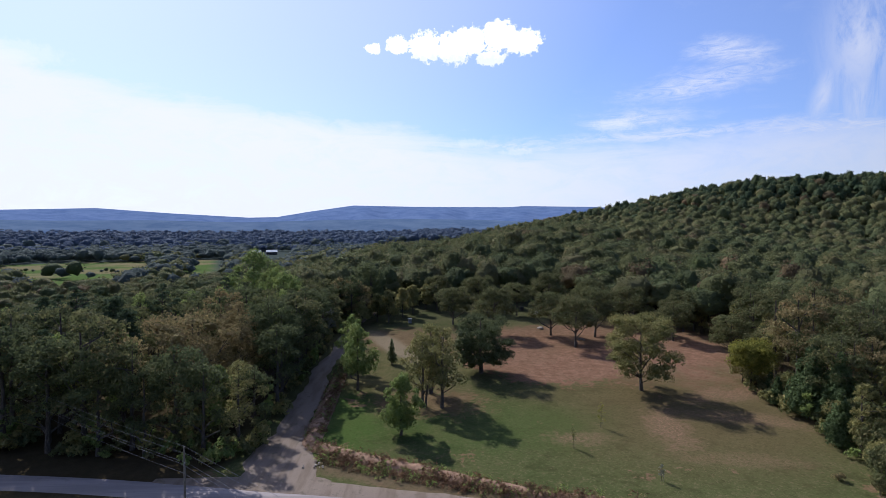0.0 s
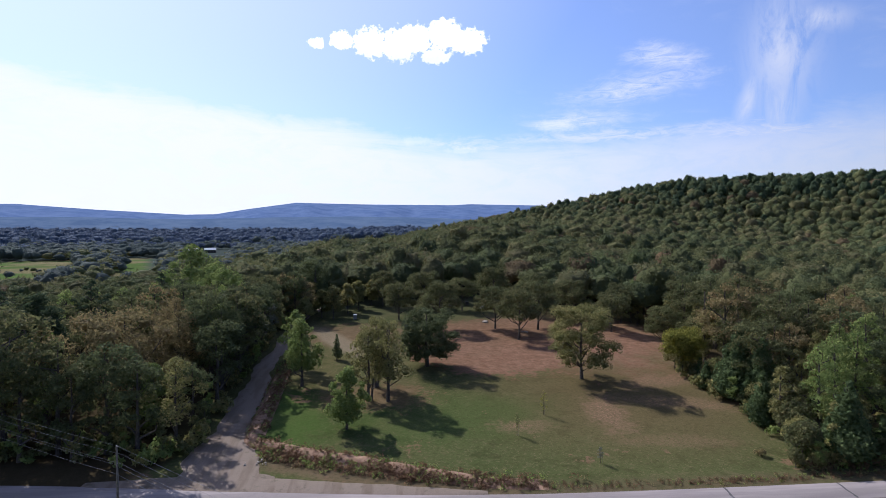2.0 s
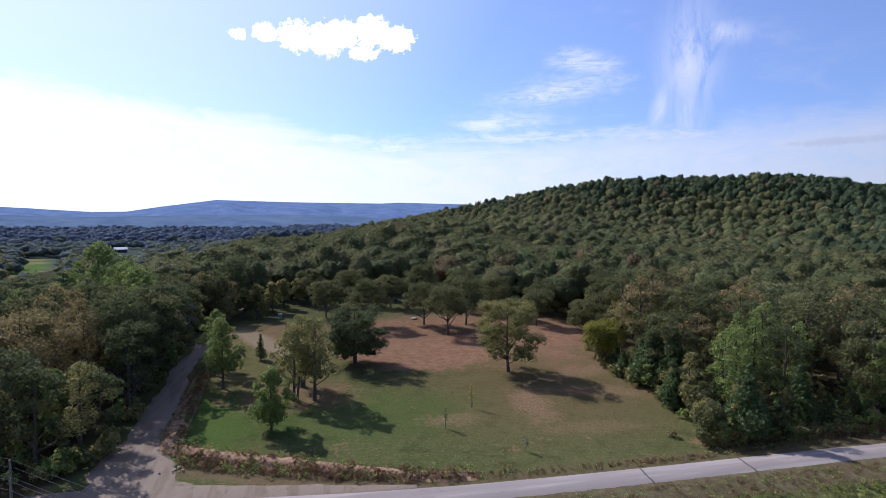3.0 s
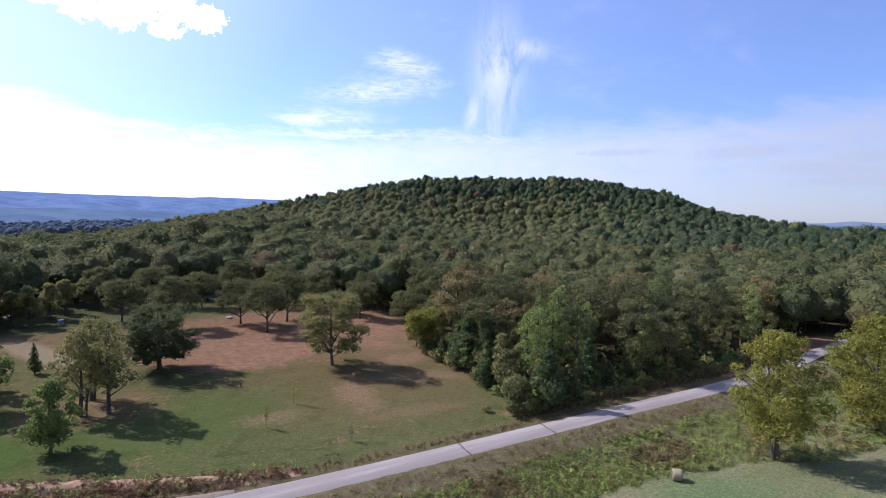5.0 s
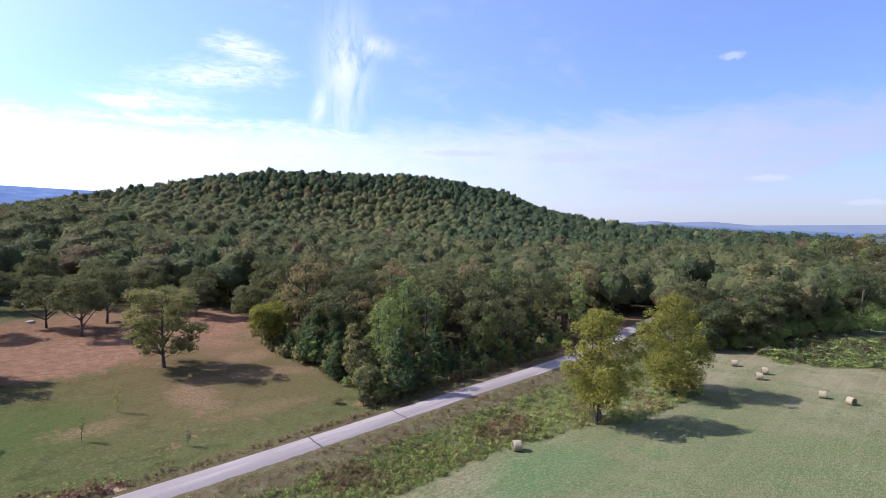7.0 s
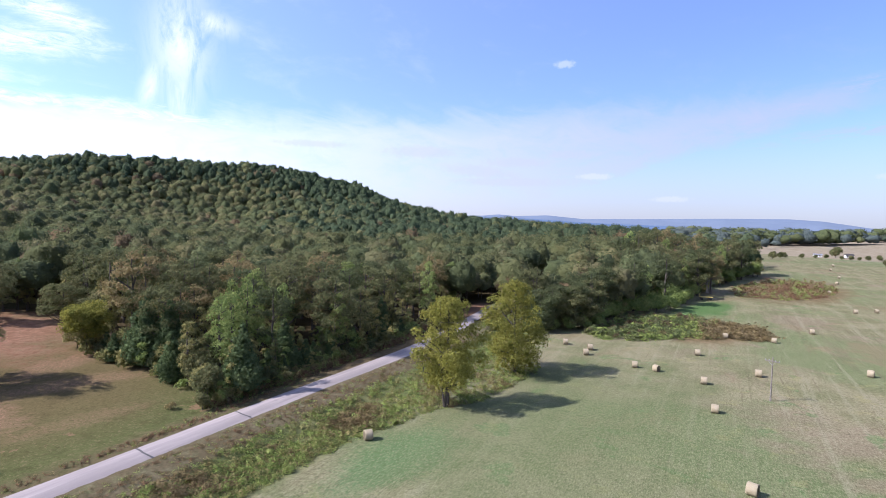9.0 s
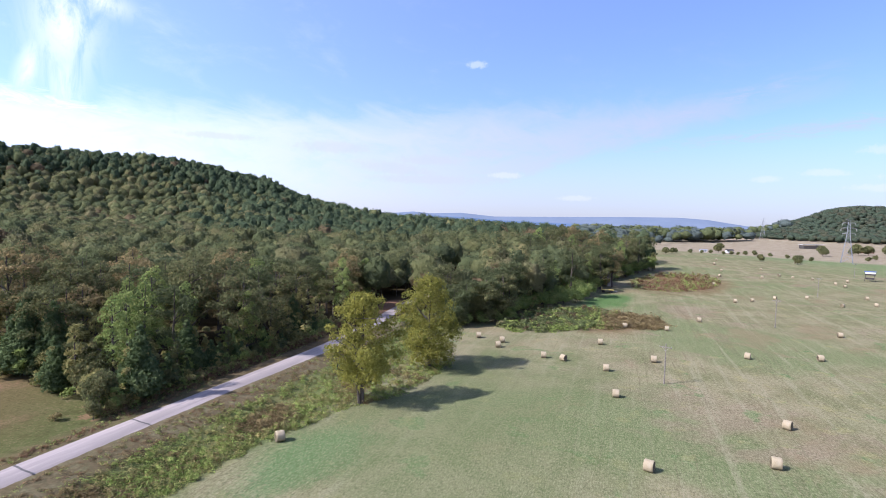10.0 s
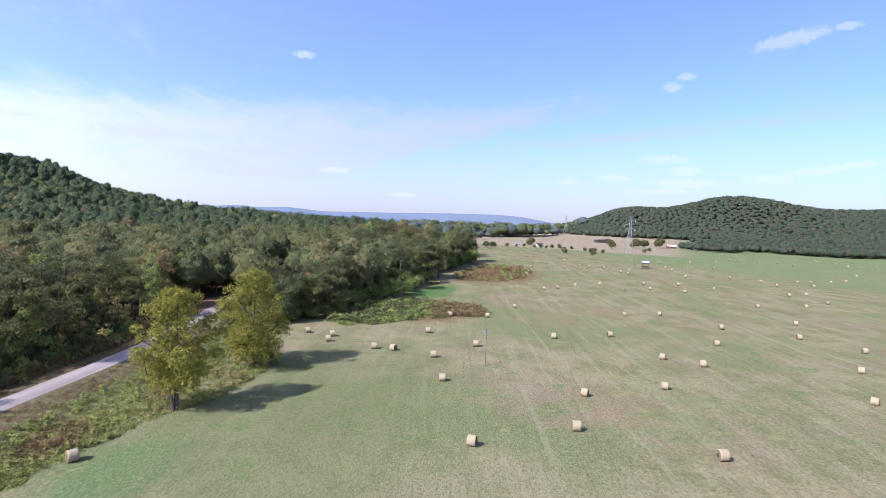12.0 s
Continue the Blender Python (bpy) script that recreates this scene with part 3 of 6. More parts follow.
def ribbon(name, points, width, lift, mat, label, category, ragged=0.0, widths=None, across=5):
    line = smooth_line(points, 2.0)
    d = np.gradient(line, axis=0)
    d /= np.linalg.norm(d, axis=1)[:, None]
    side = np.stack([-d[:, 1], d[:, 0]], 1)
    rng = np.random.default_rng(len(name))
    w = np.full(len(line), width) if widths is None else np.interp(np.linspace(0, 1, len(line)), np.linspace(0, 1, len(widths)), widths)
    verts, faces = [], []
    for i, q in enumerate(line):
        e = 1 + ragged * rng.normal(size=2) * 0.1
        for j in range(across + 1):
            f = j / across - 0.5
            s = q + side[i] * w[i] * f * (e[0] if f < 0 else e[1])
            crown = 0.05 * (1 - (2 * f) ** 2)
            verts.append((s[0], s[1], height(*s) + (lift + crown if 0 < j < across else -0.12)))
    m = across + 1
    for i in range(len(line) - 1):
        faces += [(i * m + j, (i + 1) * m + j, (i + 1) * m + j + 1, i * m + j + 1) for j in range(across)]
    ob = new(name, mesh_of(name, verts, faces, [mat], smooth=True))
    return tagged(ob, label, category, kind="structure")


ROAD_LINE = [(-260, 96), (-120, 77), (-70, 71.5), (-45, 69.2), (-15, 65.0), (10, 62.2), (30, 61.4), (70, 61.2), (105, 60.9), (130, 62.7), (155, 66.0), (180, 68.0), (215, 67), (270, 62)]
road = ribbon("road", ROAD_LINE, 4.9, 0.1, ROAD, "pale worn asphalt country road with tar seams", "road")
LANE_LINE = [(-20.5, 66.5), (-23.4, 74), (-23.6, 82), (-24.6, 92), (-25.0, 106), (-26.2, 118), (-25.4, 130), (-26.5, 150), (-24, 178), (-14, 205)]
ribbon("gravel_lane", LANE_LINE, 4.5, 0.07, GRAVEL, "pale rutted gravel lane beside dark woods", "lane", 1.5, [16, 8.0, 5.2, 4.4, 3.8, 3.4, 3.0, 2.8])
ribbon("gravel_apron", [(-38, 70.6), (-28, 70.0), (-14, 68.2), (-2, 66.2), (12, 64.4)], 4.0, 0.06, GRAVEL, "gravel apron where the lane meets the road", "lane", 0.8, [1.5, 5, 5.5, 4, 1.2])


# ---- trees ----
def sphere_points(n):
    i = np.arange(n) + 0.5
    phi, th = np.arccos(1 - 2 * i / n), np.pi * (1 + 5 ** 0.5) * i
    return np.stack([np.cos(th) * np.sin(phi), np.sin(th) * np.sin(phi), np.cos(phi)], 1)


def icosphere(level):
    bm = bmesh.new()
    bmesh.ops.create_icosphere(bm, subdivisions=level, radius=1.0)
    bm.verts.index_update()
    v = np.array([q.co[:] for q in bm.verts])
    f = np.array([[q.index for q in p.verts] for p in bm.faces])
    bm.free()
    return v, f


ICO = {1: icosphere(1), 2: icosphere(2), 3: icosphere(3)}


def unit(v):
    return v / np.maximum(np.linalg.norm(v, axis=-1, keepdims=True), 1e-9)


def cards(rng, at, facing, size, slim=0.62, loose=0.7):
    """Leaf sprays: small three-cornered blades, loosely turned outward. Returns corners and faces."""
    n = len(at)
    normal = unit(facing + rng.normal(size=(n, 3)) * loose)
    a = unit(np.cross(normal, rng.normal(size=(n, 3))))
    b = np.cross(normal, a)
    s = size[:, None] if np.ndim(size) else size
    tip = at + a * s * 1.2
    left = at - a * s * rng.uniform(0.4, 0.9, (n, 1)) + b * s * slim
    right = at - a * s * rng.uniform(0.4, 0.9, (n, 1)) - b * s * slim * rng.uniform(0.7, 1.3, (n, 1))
    v = np.stack([tip, left, right], 1).reshape(-1, 3)
    return v, np.arange(3 * n).reshape(-1, 3)


def crown_of(rng, blobs, count, size, core=2, core_scale=0.72, loose=0.7):
    """Foliage on a set of clumps (x, y, z, rx, rz): lumpy inner masses under many sprays. Returns corners and triangles."""
    vs, fs, off = [], [], 0
    blobs = np.asarray(blobs, float)
    if core:
        iv, jf = ICO[core]
        for x, y, z, rx, rz in blobs:
            lump = 1 + rng.normal(size=(len(iv), 1)) * (0.13 if core_scale < 0.8 else 0.19)
            v = iv * lump * core_scale * [rx, rx, rz] + [x, y, z]
            vs.append(v)
            fs.append(jf + off)
            off += len(v)
    weight = blobs[:, 3] * blobs[:, 4]
    pick = rng.choice(len(blobs), int(count * 1.5), p=weight / weight.sum())
    d = unit(rng.normal(size=(len(pick), 3)))
    d[:, 2] = np.where(d[:, 2] < -0.45, -d[:, 2] * 0.6, d[:, 2])
    rad = rng.uniform(0.72, 1.12, (len(pick), 1))
    at = blobs[pick, :3] + d * rad * np.stack([blobs[pick, 3], blobs[pick, 3], blobs[pick, 4]], 1)
    inside = np.zeros(len(at), bool)
    for i, (x, y, z, rx, rz) in enumerate(blobs):
        q = (((at - [x, y, z]) / [rx, rx, rz]) ** 2).sum(1)
        inside |= (q < 0.45) & (pick != i)
    keep = np.where(~inside)[0][:count]
    v, f = cards(rng, at[keep], d[keep], size * rng.uniform(0.6, 1.35, len(keep)), 0.62, loose)
    vs.append(v)
    fs.append(f + off)
    return np.concatenate(vs), np.concatenate(fs)


def tube(path, radii, sides=6):
    path, n = np.asarray(path, float), len(path)
    vs, fs = [], []
    for i in range(n):
        d = unit(path[min(i + 1, n - 1)] - path[max(i - 1, 0)])
        a = unit(np.cross(d, [0.31, 0.9, 0.2]))
        b = np.cross(d, a)
        for j in range(sides):
            t = 2 * math.pi * j / sides
            vs.append(path[i] + radii[i] * (math.cos(t) * a + math.sin(t) * b))
    for i in range(n - 1):
        for j in range(sides):
            k0, k1 = i * sides + j, i * sides + (j + 1) % sides
            fs += [(k0, k1, k1 + sides), (k0, k1 + sides, k0 + sides)]
    return np.array(vs), np.array(fs)


def trunk_of(rng, tall, thick, blobs, lean=0.03, limbs=7, sides=7):
    """A tapered, slightly crooked trunk with limbs that reach into the clumps."""
    n = 7
    h = np.linspace(-0.3, tall, n)
    sway = np.cumsum(rng.normal(size=(n, 2)) * lean, 0) * (h[:, None] > 0)
    path = np.column_stack([sway * tall / n, h])
    radii = thick * np.interp(h / tall, [-0.05, 0.03, 0.2, 1.0], [1.5, 1.1, 0.85, 0.16])
    vs, fs = tube(path, radii, sides)
    vs, fs = [vs], [fs]
    off = len(vs[0])
    order = rng.permutation(len(blobs))[:limbs]
    for i in order:
        end = np.array(blobs[i][:3], float)
        start_h = np.clip(end[2] - np.hypot(end[0], end[1]) * rng.uniform(0.7, 1.2), 0.16 * tall, 0.82 * tall)
        start = np.array([np.interp(start_h, h, path[:, 0]), np.interp(start_h, h, path[:, 1]), start_h])
        mid = start * 0.5 + end * 0.5 + rng.normal(size=3) * 0.05 * tall * [1, 1, 0.5]
        r0 = thick * np.interp(start_h / tall, [0, 1], [0.6, 0.2])
        v, f = tube([start, mid, end], [r0, r0 * 0.6, r0 * 0.2], 5)
        root = int(np.argmin(((vs[0] - start) ** 2).sum(1)))
        vs.append(v)
        fs.append(np.concatenate([f + off, [(root, off, off + 1)]]))
        off += len(v)
    return np.concatenate(vs), np.concatenate(fs)


def clumps(rng, shape, tall, wide, n, base=0.0):
    """Clumps of a crown: (x, y, z, rx, rz)."""
    out = []
    for i in range(n):
        a, u = i * 2.4 + rng.uniform(-0.5, 0.5), (i + 0.5) / n
        if shape == "oak":          # broad and domed, open below
            z = tall * rng.uniform(base or 0.4, 0.84)
            reach = wide * 0.5 * 0.72 * math.sqrt(max(0.05, 1 - ((z / tall - 0.5) / 0.5) ** 2)) * rng.uniform(0.55, 1.12)
            r = wide * rng.uniform(0.16, 0.24)
            out.append((reach * math.cos(a), reach * math.sin(a), z, r, r * rng.uniform(0.65, 0.9)))
        elif shape == "tall":       # upright oval, foliage low on the stem
            z = tall * ((base or 0.26) + (0.9 - (base or 0.26)) * u)
            lobe = 0.85 + 0.7 * noise.noise(Vector((math.cos(a) * 1.3, math.sin(a) * 1.3, u * 3.5 + tall)))
            reach = lobe * wide * 0.5 * 0.66 * math.sin(math.pi * (0.2 + 0.72 * u)) * rng.uniform(0.4, 1.3)
            r = wide * rng.uniform(0.13, 0.26) * (1.05 - 0.35 * u)
            out.append((reach * math.cos(a), reach * math.sin(a), z, r, r * rng.uniform(0.9, 1.25)))
        elif shape == "cedar":      # cone to the ground
            z = tall * (0.1 + 0.82 * u)
            reach = wide * 0.5 * (1 - u) * rng.uniform(0.2, 0.55)
            r = wide * 0.5 * (1.02 - u) * rng.uniform(0.55, 0.75) + 0.2
            out.append((reach * math.cos(a), reach * math.sin(a), z, r, r * 1.1))
        elif shape == "pine":       # long bare stem, flat layered clumps on top
            z = tall * (0.5 + 0.45 * u)
            reach = wide * 0.5 * (1.0 - 0.75 * u) * rng.uniform(0.3, 0.8)
            r = wide * rng.uniform(0.17, 0.25) * (1.15 - 0.5 * u)
            out.append((reach * math.cos(a), reach * math.sin(a), z, r, r * rng.uniform(0.5, 0.75)))
        elif shape == "grove":      # upright lobes from low down, uneven tops
            reach = wide * 0.5 * rng.uniform(0.15, 0.62)
            top = tall * rng.uniform(0.78, 1.0) * (1 - 0.25 * reach / wide)
            low = tall * rng.uniform(0.12, 0.3)
            out.append((reach * math.cos(a), reach * math.sin(a), (top + low) / 2, wide * rng.uniform(0.2, 0.3), (top - low) / 2))
        else:                       # bush, foliage to the ground
            z = tall * rng.uniform(0.3, 0.72)
            reach = wide * 0.5 * 0.6 * rng.uniform(0.2, 1.0)
            r = wide * rng.uniform(0.2, 0.3)
            out.append((reach * math.cos(a), reach * math.sin(a), z, r, min(r, z * 0.95)))
    if shape in ("oak", "tall"):
        out.append((0, 0, tall * 0.86, wide * 0.17, tall * 0.11))
    return out


def part(name, verts, faces, mat, parent, label=""):
    me = mesh_of(name, verts.tolist() if hasattr(verts, "tolist") else verts, faces.tolist() if hasattr(faces, "tolist") else faces, [mat])
    ob = new(name, me)
    ob.parent = parent
    return tagged(ob, label)


def standing(x, y, turn=0.0, scale=1.0, sink=0.0):
    return pose(x, y, height(x, y) - sink, 0, 0, turn) @ Matrix.Scale(scale, 4)


def tree(name, seed, shape, tall, wide, leaf, label, category="tree", count=1500, size=0.32, n=11, bark=None, group="", stems=1, core_scale=0.62, limbs=8, thick=0.0, base=0.0, fine=1.0):
    """One tree, its trunk with limbs and its crown, standing at the origin."""
    rng = np.random.default_rng(seed)
    ob = new(name)
    tagged(ob, label, category, group)
    blobs = [(a, b, c, d * fine, e * fine) for a, b, c, d, e in clumps(rng, shape, tall, wide, n, base)]
    tv, tf, off = [], [], 0
    for s in range(stems):
        v, f = trunk_of(rng, tall * (0.9 if shape != "bush" else 0.6), (thick or tall * 0.019) * (1 if s == 0 else 0.7), blobs, 0.03, limbs, 7)
        if s:
            spread = np.array([math.cos(s * 2.3), math.sin(s * 2.3), 0]) * 0.5
            v = v + spread + v[:, 2:3] / tall * spread * 3
        tv.append(v)
        tf.append(np.concatenate([f + off, [(0, off, off + 1)]]) if s else f)
        off += len(v)
    part("trunk", np.concatenate(tv), np.concatenate(tf), bark or BARK, ob)
    v, f = crown_of(rng, blobs, count * 2, size * 0.78, 1, core_scale)
    part("crown", v, f, leaf, ob)
    return ob


def place(ob, x, y, turn=0.0, scale=1.0):
    ob.matrix_world = standing(x, y, turn, scale)
    return ob


# the pair of yellowing trees between road and hay field
place(tree("yellowing_tree", 3, "tall", 20.0, 16.5, YELLOW, "tall tree with yellowing leaves in the weedy verge", count=9500, size=0.22, n=84, base=0.18, fine=0.46, stems=2, core_scale=0.25, limbs=16, thick=0.3, group="pair of roadside trees"), 80.9, 39.9, 20)
place(tree("yellowing_tree", 8, "tall", 20.5, 19.5, YELLOW, "taller green-yellow tree beside the mown hay field", count=10500, size=0.22, n=88, base=0.06, fine=0.46, core_scale=0.28, limbs=16, thick=0.33, group="pair of roadside trees"), 105.8, 37.0, 100)

# single trees on the lawn
place(tree("oak_tree", 11, "oak", 13.5, 15.0, DARK_OAK, "dense dark green oak on the lawn edge", count=7200, size=0.21, n=80, base=0.16, fine=0.55, core_scale=0.5, thick=0.4), 8.1, 114.5, 0)
place(tree("slender_tree", 12, "tall", 13.5, 8.0, GREEN, "slender bright green tree on the lawn", count=3000, size=0.23, n=52, base=0.24, fine=0.68, core_scale=0.35), -16.4, 104.1, 30)
place(tree("slender_tree", 13, "tall", 13.0, 7.0, GREEN, "slender green tree beside the gravel lane", count=2400, size=0.23, n=40, base=0.28, fine=0.6, core_scale=0.35), -19.5, 115.0, 10)
place(tree("round_tree", 14, "tall", 10.0, 8.2, GREEN, "small round leafy tree near the weedy bank", count=3000, size=0.22, n=46, base=0.16, fine=0.6, core_scale=0.45), -6.6, 84.8, 0)
for seed, x, y, tall, wide in ((15, -3.6, 96.0, 14.0, 9.0), (16, -2.4, 102.4, 14.0, 9.5), (17, -0.2, 95.7, 15.5, 10.0)):
    place(tree("willow_oak", seed, "tall", tall, wide, OLIVE, "thin-crowned olive green tree in a clump on the lawn", count=3000, size=0.19, n=34, base=0.26, fine=0.6, core_scale=0.3, limbs=16, stems=2, group="clump of lawn trees"), x, y, seed * 40)
place(tree("oak_tree", 18, "oak", 16.5, 16.0, OLIVE, "tall olive oak standing alone on the lawn", count=8000, size=0.21, n=80, base=0.2, fine=0.52, core_scale=0.4, limbs=14), 38.6, 105.0, 0)
oak = tree("oak_tree", 19, "oak", 13.0, 13.0, OAK, "spreading oak over bare red earth", count=3600, size=0.25, n=40, base=0.36, fine=0.58, core_scale=0.42, limbs=14, group="oaks on bare earth")
place(oak, 29.9, 150.4, 0)
oak_b = tree("oak_tree", 20, "oak", 14.5, 14.0, OAK, "spreading oak over bare red earth", count=3800, size=0.25, n=42, base=0.36, fine=0.58, core_scale=0.42, limbs=14, group="oaks on bare earth")
place(oak_b, 33.5, 137.4, 0)
for i, (x, y, s) in enumerate(((41.8, 149.1, 1.05), (24.0, 177.0, 0.9), (14.0, 150.0, 1.0), (3.0, 163.0, 0.95), (55.0, 160.0, 0.95), (62.0, 146.0, 0.9), (47.0, 172.0, 1.0), (68.0, 128.0, 0.85), (36.0, 186.0, 1.0), (12.0, 184.0, 1.0), (-2.0, 186.0, 0.9), (70.0, 158.0, 1.0))):
    copy_thing(oak if i % 2 else oak_b, standing(x, y, 57 * i, s))
small_oak = tree("small_tree", 21, "tall", 9.0, 6.5, OLIVE, "small olive tree on open ground", count=1100, size=0.3, n=10, group="small trees behind the lawn")
place(small_oak, -20.3, 167.7, 0)
for i, (x, y, s) in enumerate(((-16.6, 165.8, 1.15), (-12.8, 173.6, 1.1), (-9.9, 180.0, 1.1), (-24.0, 160.0, 0.9), (-6.0, 188.0, 1.0))):
    copy_thing(small_oak, standing(x, y, 70 * i, s))
cedar = tree("cedar_tree", 22, "cedar", 9.0, 5.6, CEDAR, "dark conical cedar at the edge of the woods", count=1500, size=0.28, n=12, core_scale=0.75, group="cedars")
place(cedar, 62.8, 92.0, 0, 1.3)
for i, (x, y, s) in enumerate(((65.5, 89.0, 1.15), (65.5, 95.5, 1.2), (64.0, 69.0, 1.05), (77.0, 72.5, 0.9), (92.0, 73.0, 0.8), (60.5, 82.0, 0.8), (112.0, 74.0, 0.9))):
    copy_thing(cedar, standing(x, y, 50 * i, s))
place(tree("bushy_tree", 53, "bush", 12.0, 11.5, YELLOW, "dense olive-yellow bushy tree at the woods edge", count=5200, size=0.22, n=54, fine=0.5, core_scale=0.5, limbs=6), 60.6, 106.5)
bush = tree("edge_bush", 23, "bush", 7.5, 8.0, OLIVE, "bushy olive-yellow tree at the woods edge", count=1900, size=0.28, n=26, fine=0.7, core_scale=0.3, limbs=5, group="bushes at the woods edge")
place(bush, 64.0, 100.5, 0, 0.8)
bush_b = tree("edge_bush", 24, "bush", 7.0, 6.0, OAK, "rounded green bush at the woods edge", count=1500, size=0.26, n=26, fine=0.7, core_scale=0.3, limbs=5, group="bushes at the woods edge")
place(bush_b, 57.5, 69.5, 0, 1.0)
column = tree("columnar_cedar", 49, "cedar", 6.2, 2.1, DULL_GREEN, "slender columnar cedar on the lawn", count=700, size=0.16, n=16, core_scale=0.5, limbs=3)
place(column, -11.4, 120.5, 0)
small_cedar = tree("young_cedar", 47, "cedar", 4.6, 2.6, CEDAR, "small conical cedar in the roadside thicket", count=700, size=0.2, n=10, core_scale=0.7, limbs=3, group="young cedars")
place(small_cedar, 59.0, 68.6, 0)
for i, (x, y, s) in enumerate(((62.5, 70.8, 1.3), (66.5, 69.6, 1.0), (71.0, 70.6, 1.2), (74.0, 69.4, 0.8), (80.5, 70.2, 1.3), (84.0, 71.4, 1.0), (88.0, 69.6, 0.9), (96.0, 70.4, 1.2), (101.0, 69.6, 0.9), (107.0, 70.6, 1.1), (116.0, 71.0, 1.1), (61.0, 98.5, 1.2), (63.0, 104.0, 1.0))):
    copy_thing(small_cedar, standing(x, y, 50 * i, s))
for i, (x, y, s) in enumerate(((61.5, 111.0, 0.9), (62.0, 76.0, 1.1), (59.5, 72.5, 0.9), (66.0, 84.0, 1.1), (64.0, 88.0, 0.9), (68.5, 74.5, 1.1), (72.0, 78.0, 1.2), (55.0, 67.5, 0.45), (58.0, 67.2, 0.4))):
    copy_thing(bush_b if i % 2 else bush, standing(x, y, 80 * i, s))

# ---- the woods ----
CLEARING = ((-28, 60), (54, 60), (55, 67), (60, 80), (65, 87), (67.5, 100), (67.5, 118), (76, 135), (74, 156), (58, 172), (40, 197), (8, 198), (-14, 198), (-22, 170), (-29, 150), (-30, 110), (-29, 78))
EAST = ((128, 73), (143, 56), (160, 46), (184, 33), (225, 20), (286, 6), (325, -6), (352, -16), (362, 0), (440, 40), (600, 40), (760, 60), (900, 900), (60, 900), (60, 69))
PASTURE = ((-490, 650), (-330, 662), (-300, 590), (-225, 400), (-212, 330), (-245, 325), (-330, 400), (-430, 480))
SIDE_PASTURE = ((-332, 722), (-284, 722), (-150, 372), (-182, 372))
FARMYARD = ((-350, 965), (-262, 965), (-160, 560), (-198, 560))


def within(poly, x, y):
    inside = np.zeros(np.shape(x), bool)
    n = len(poly)
    for i in range(n):
        (x1, y1), (x2, y2) = poly[i], poly[(i + 1) % n]
        if y1 != y2:
            inside ^= ((y1 > y) != (y2 > y)) & (x < (x2 - x1) * (y - y1) / (y2 - y1) + x1)
    return inside


def near_line(points, x, y):
    line = smooth_line(points, 3.0)
    return np.sqrt(((np.stack([x, y], -1)[:, None, :] - line[None]) ** 2).sum(-1)).min(1)


def wooded(x, y):
    """True where the woods stand."""
    left = (x < -29) & (y > 75 - 0.13 * (x + 29)) & (y < 1200 + 0 * x)
    back = (y > 120) & (x > -40) & (x < 90)
    right = within(EAST, x, y)
    w = (left | back | right) & ~within(CLEARING, x, y) & ~within(PASTURE, x, y) & ~within(SIDE_PASTURE, x, y) & ~within(FARMYARD, x, y)
    w &= ~within(((-330, 1000), (-225, 1000), (-230, 1080), (-330, 1080)), x, y)
    w[w] &= near_line(ROAD_LINE, x[w], y[w]) > 6.5
    return w


def scatter(rng, r0, r1, spacing, a0, a1):
    """Jittered places in a ring sector; a0, a1: degrees to the right of +y."""
    g = int(r1 / spacing) + 2
    g = int(g * 1.42)
    gx, gy = np.meshgrid(np.arange(-g, g) * spacing, np.arange(-g, g) * spacing)
    u = gx.ravel() + rng.uniform(-0.62, 0.62, gx.size) * spacing
    v = gy.ravel() + rng.uniform(-0.62, 0.62, gx.size) * spacing
    x, y = 0.83 * u - 0.557 * v, 0.557 * u + 0.83 * v
    r, a = np.hypot(x, y), np.degrees(np.arctan2(x, y))
    k = (r >= r0) & (r < r1) & (a > a0) & (a < a1)
    return x[k], y[k]


rng = np.random.default_rng(5)
# trees that stand out of the dark woods beside the lane
place(tree("silvery_tree", 25, "oak", 14.0, 10.5, SILVER, "silvery pale green tree beside the lane", count=2200, size=0.27, n=20, base=0.25, fine=0.8, core_scale=0.4), -33, 138)
place(tree("browning_tree", 26, "oak", 18.0, 19.0, BROWN, "broad olive-brown autumn tree in the dark woods", count=5200, size=0.27, n=36, base=0.2, fine=0.75, core_scale=0.35, limbs=14), -44, 95)
place(tree("leafy_tree", 46, "tall", 14.0, 9.0, OLIVE, "thin-leaved tree over the mouth of the lane", count=1200, size=0.24, n=20, base=0.3, fine=0.7, core_scale=0.1, limbs=14), -30.5, 80.5)
place(tree("leafy_tree", 27, "tall", 10.5, 7.0, GREEN, "small bright green tree before the dark woods", count=2200, size=0.24, n=18, base=0.15, fine=0.8, core_scale=0.4), -36.5, 88)
leafy = tree("leafy_tree", 28, "tall", 17.0, 11.0, GREEN, "bright green tree rising from the woods", count=2600, size=0.28, n=22, base=0.2, fine=0.8, core_scale=0.4)
place(leafy, -45, 143, 0, 1.2)
copy_thing(leafy, standing(-52, 150, 120, 1.25))
copy_thing(leafy, standing(-39, 133, 70, 1.0))
brown = tree("browning_tree", 48, "tall", 17.0, 11.0, BROWN, "feathery browning tree in the dark woods", count=2600, size=0.22, n=34, base=0.2, fine=0.6, core_scale=0.15, limbs=14, group="browning trees")
place(brown, -36.5, 99)
copy_thing(brown, standing(-40, 107, 60, 1.05))
pine = tree("pine_tree", 29, "pine", 20.0, 8.5, PINE, "tall dark pine with long bare stem", count=2400, size=0.27, n=16, fine=0.9, core_scale=0.35, limbs=10)
place(pine, -74, 101)
copy_thing(pine, standing(-64, 106, 80, 0.95))
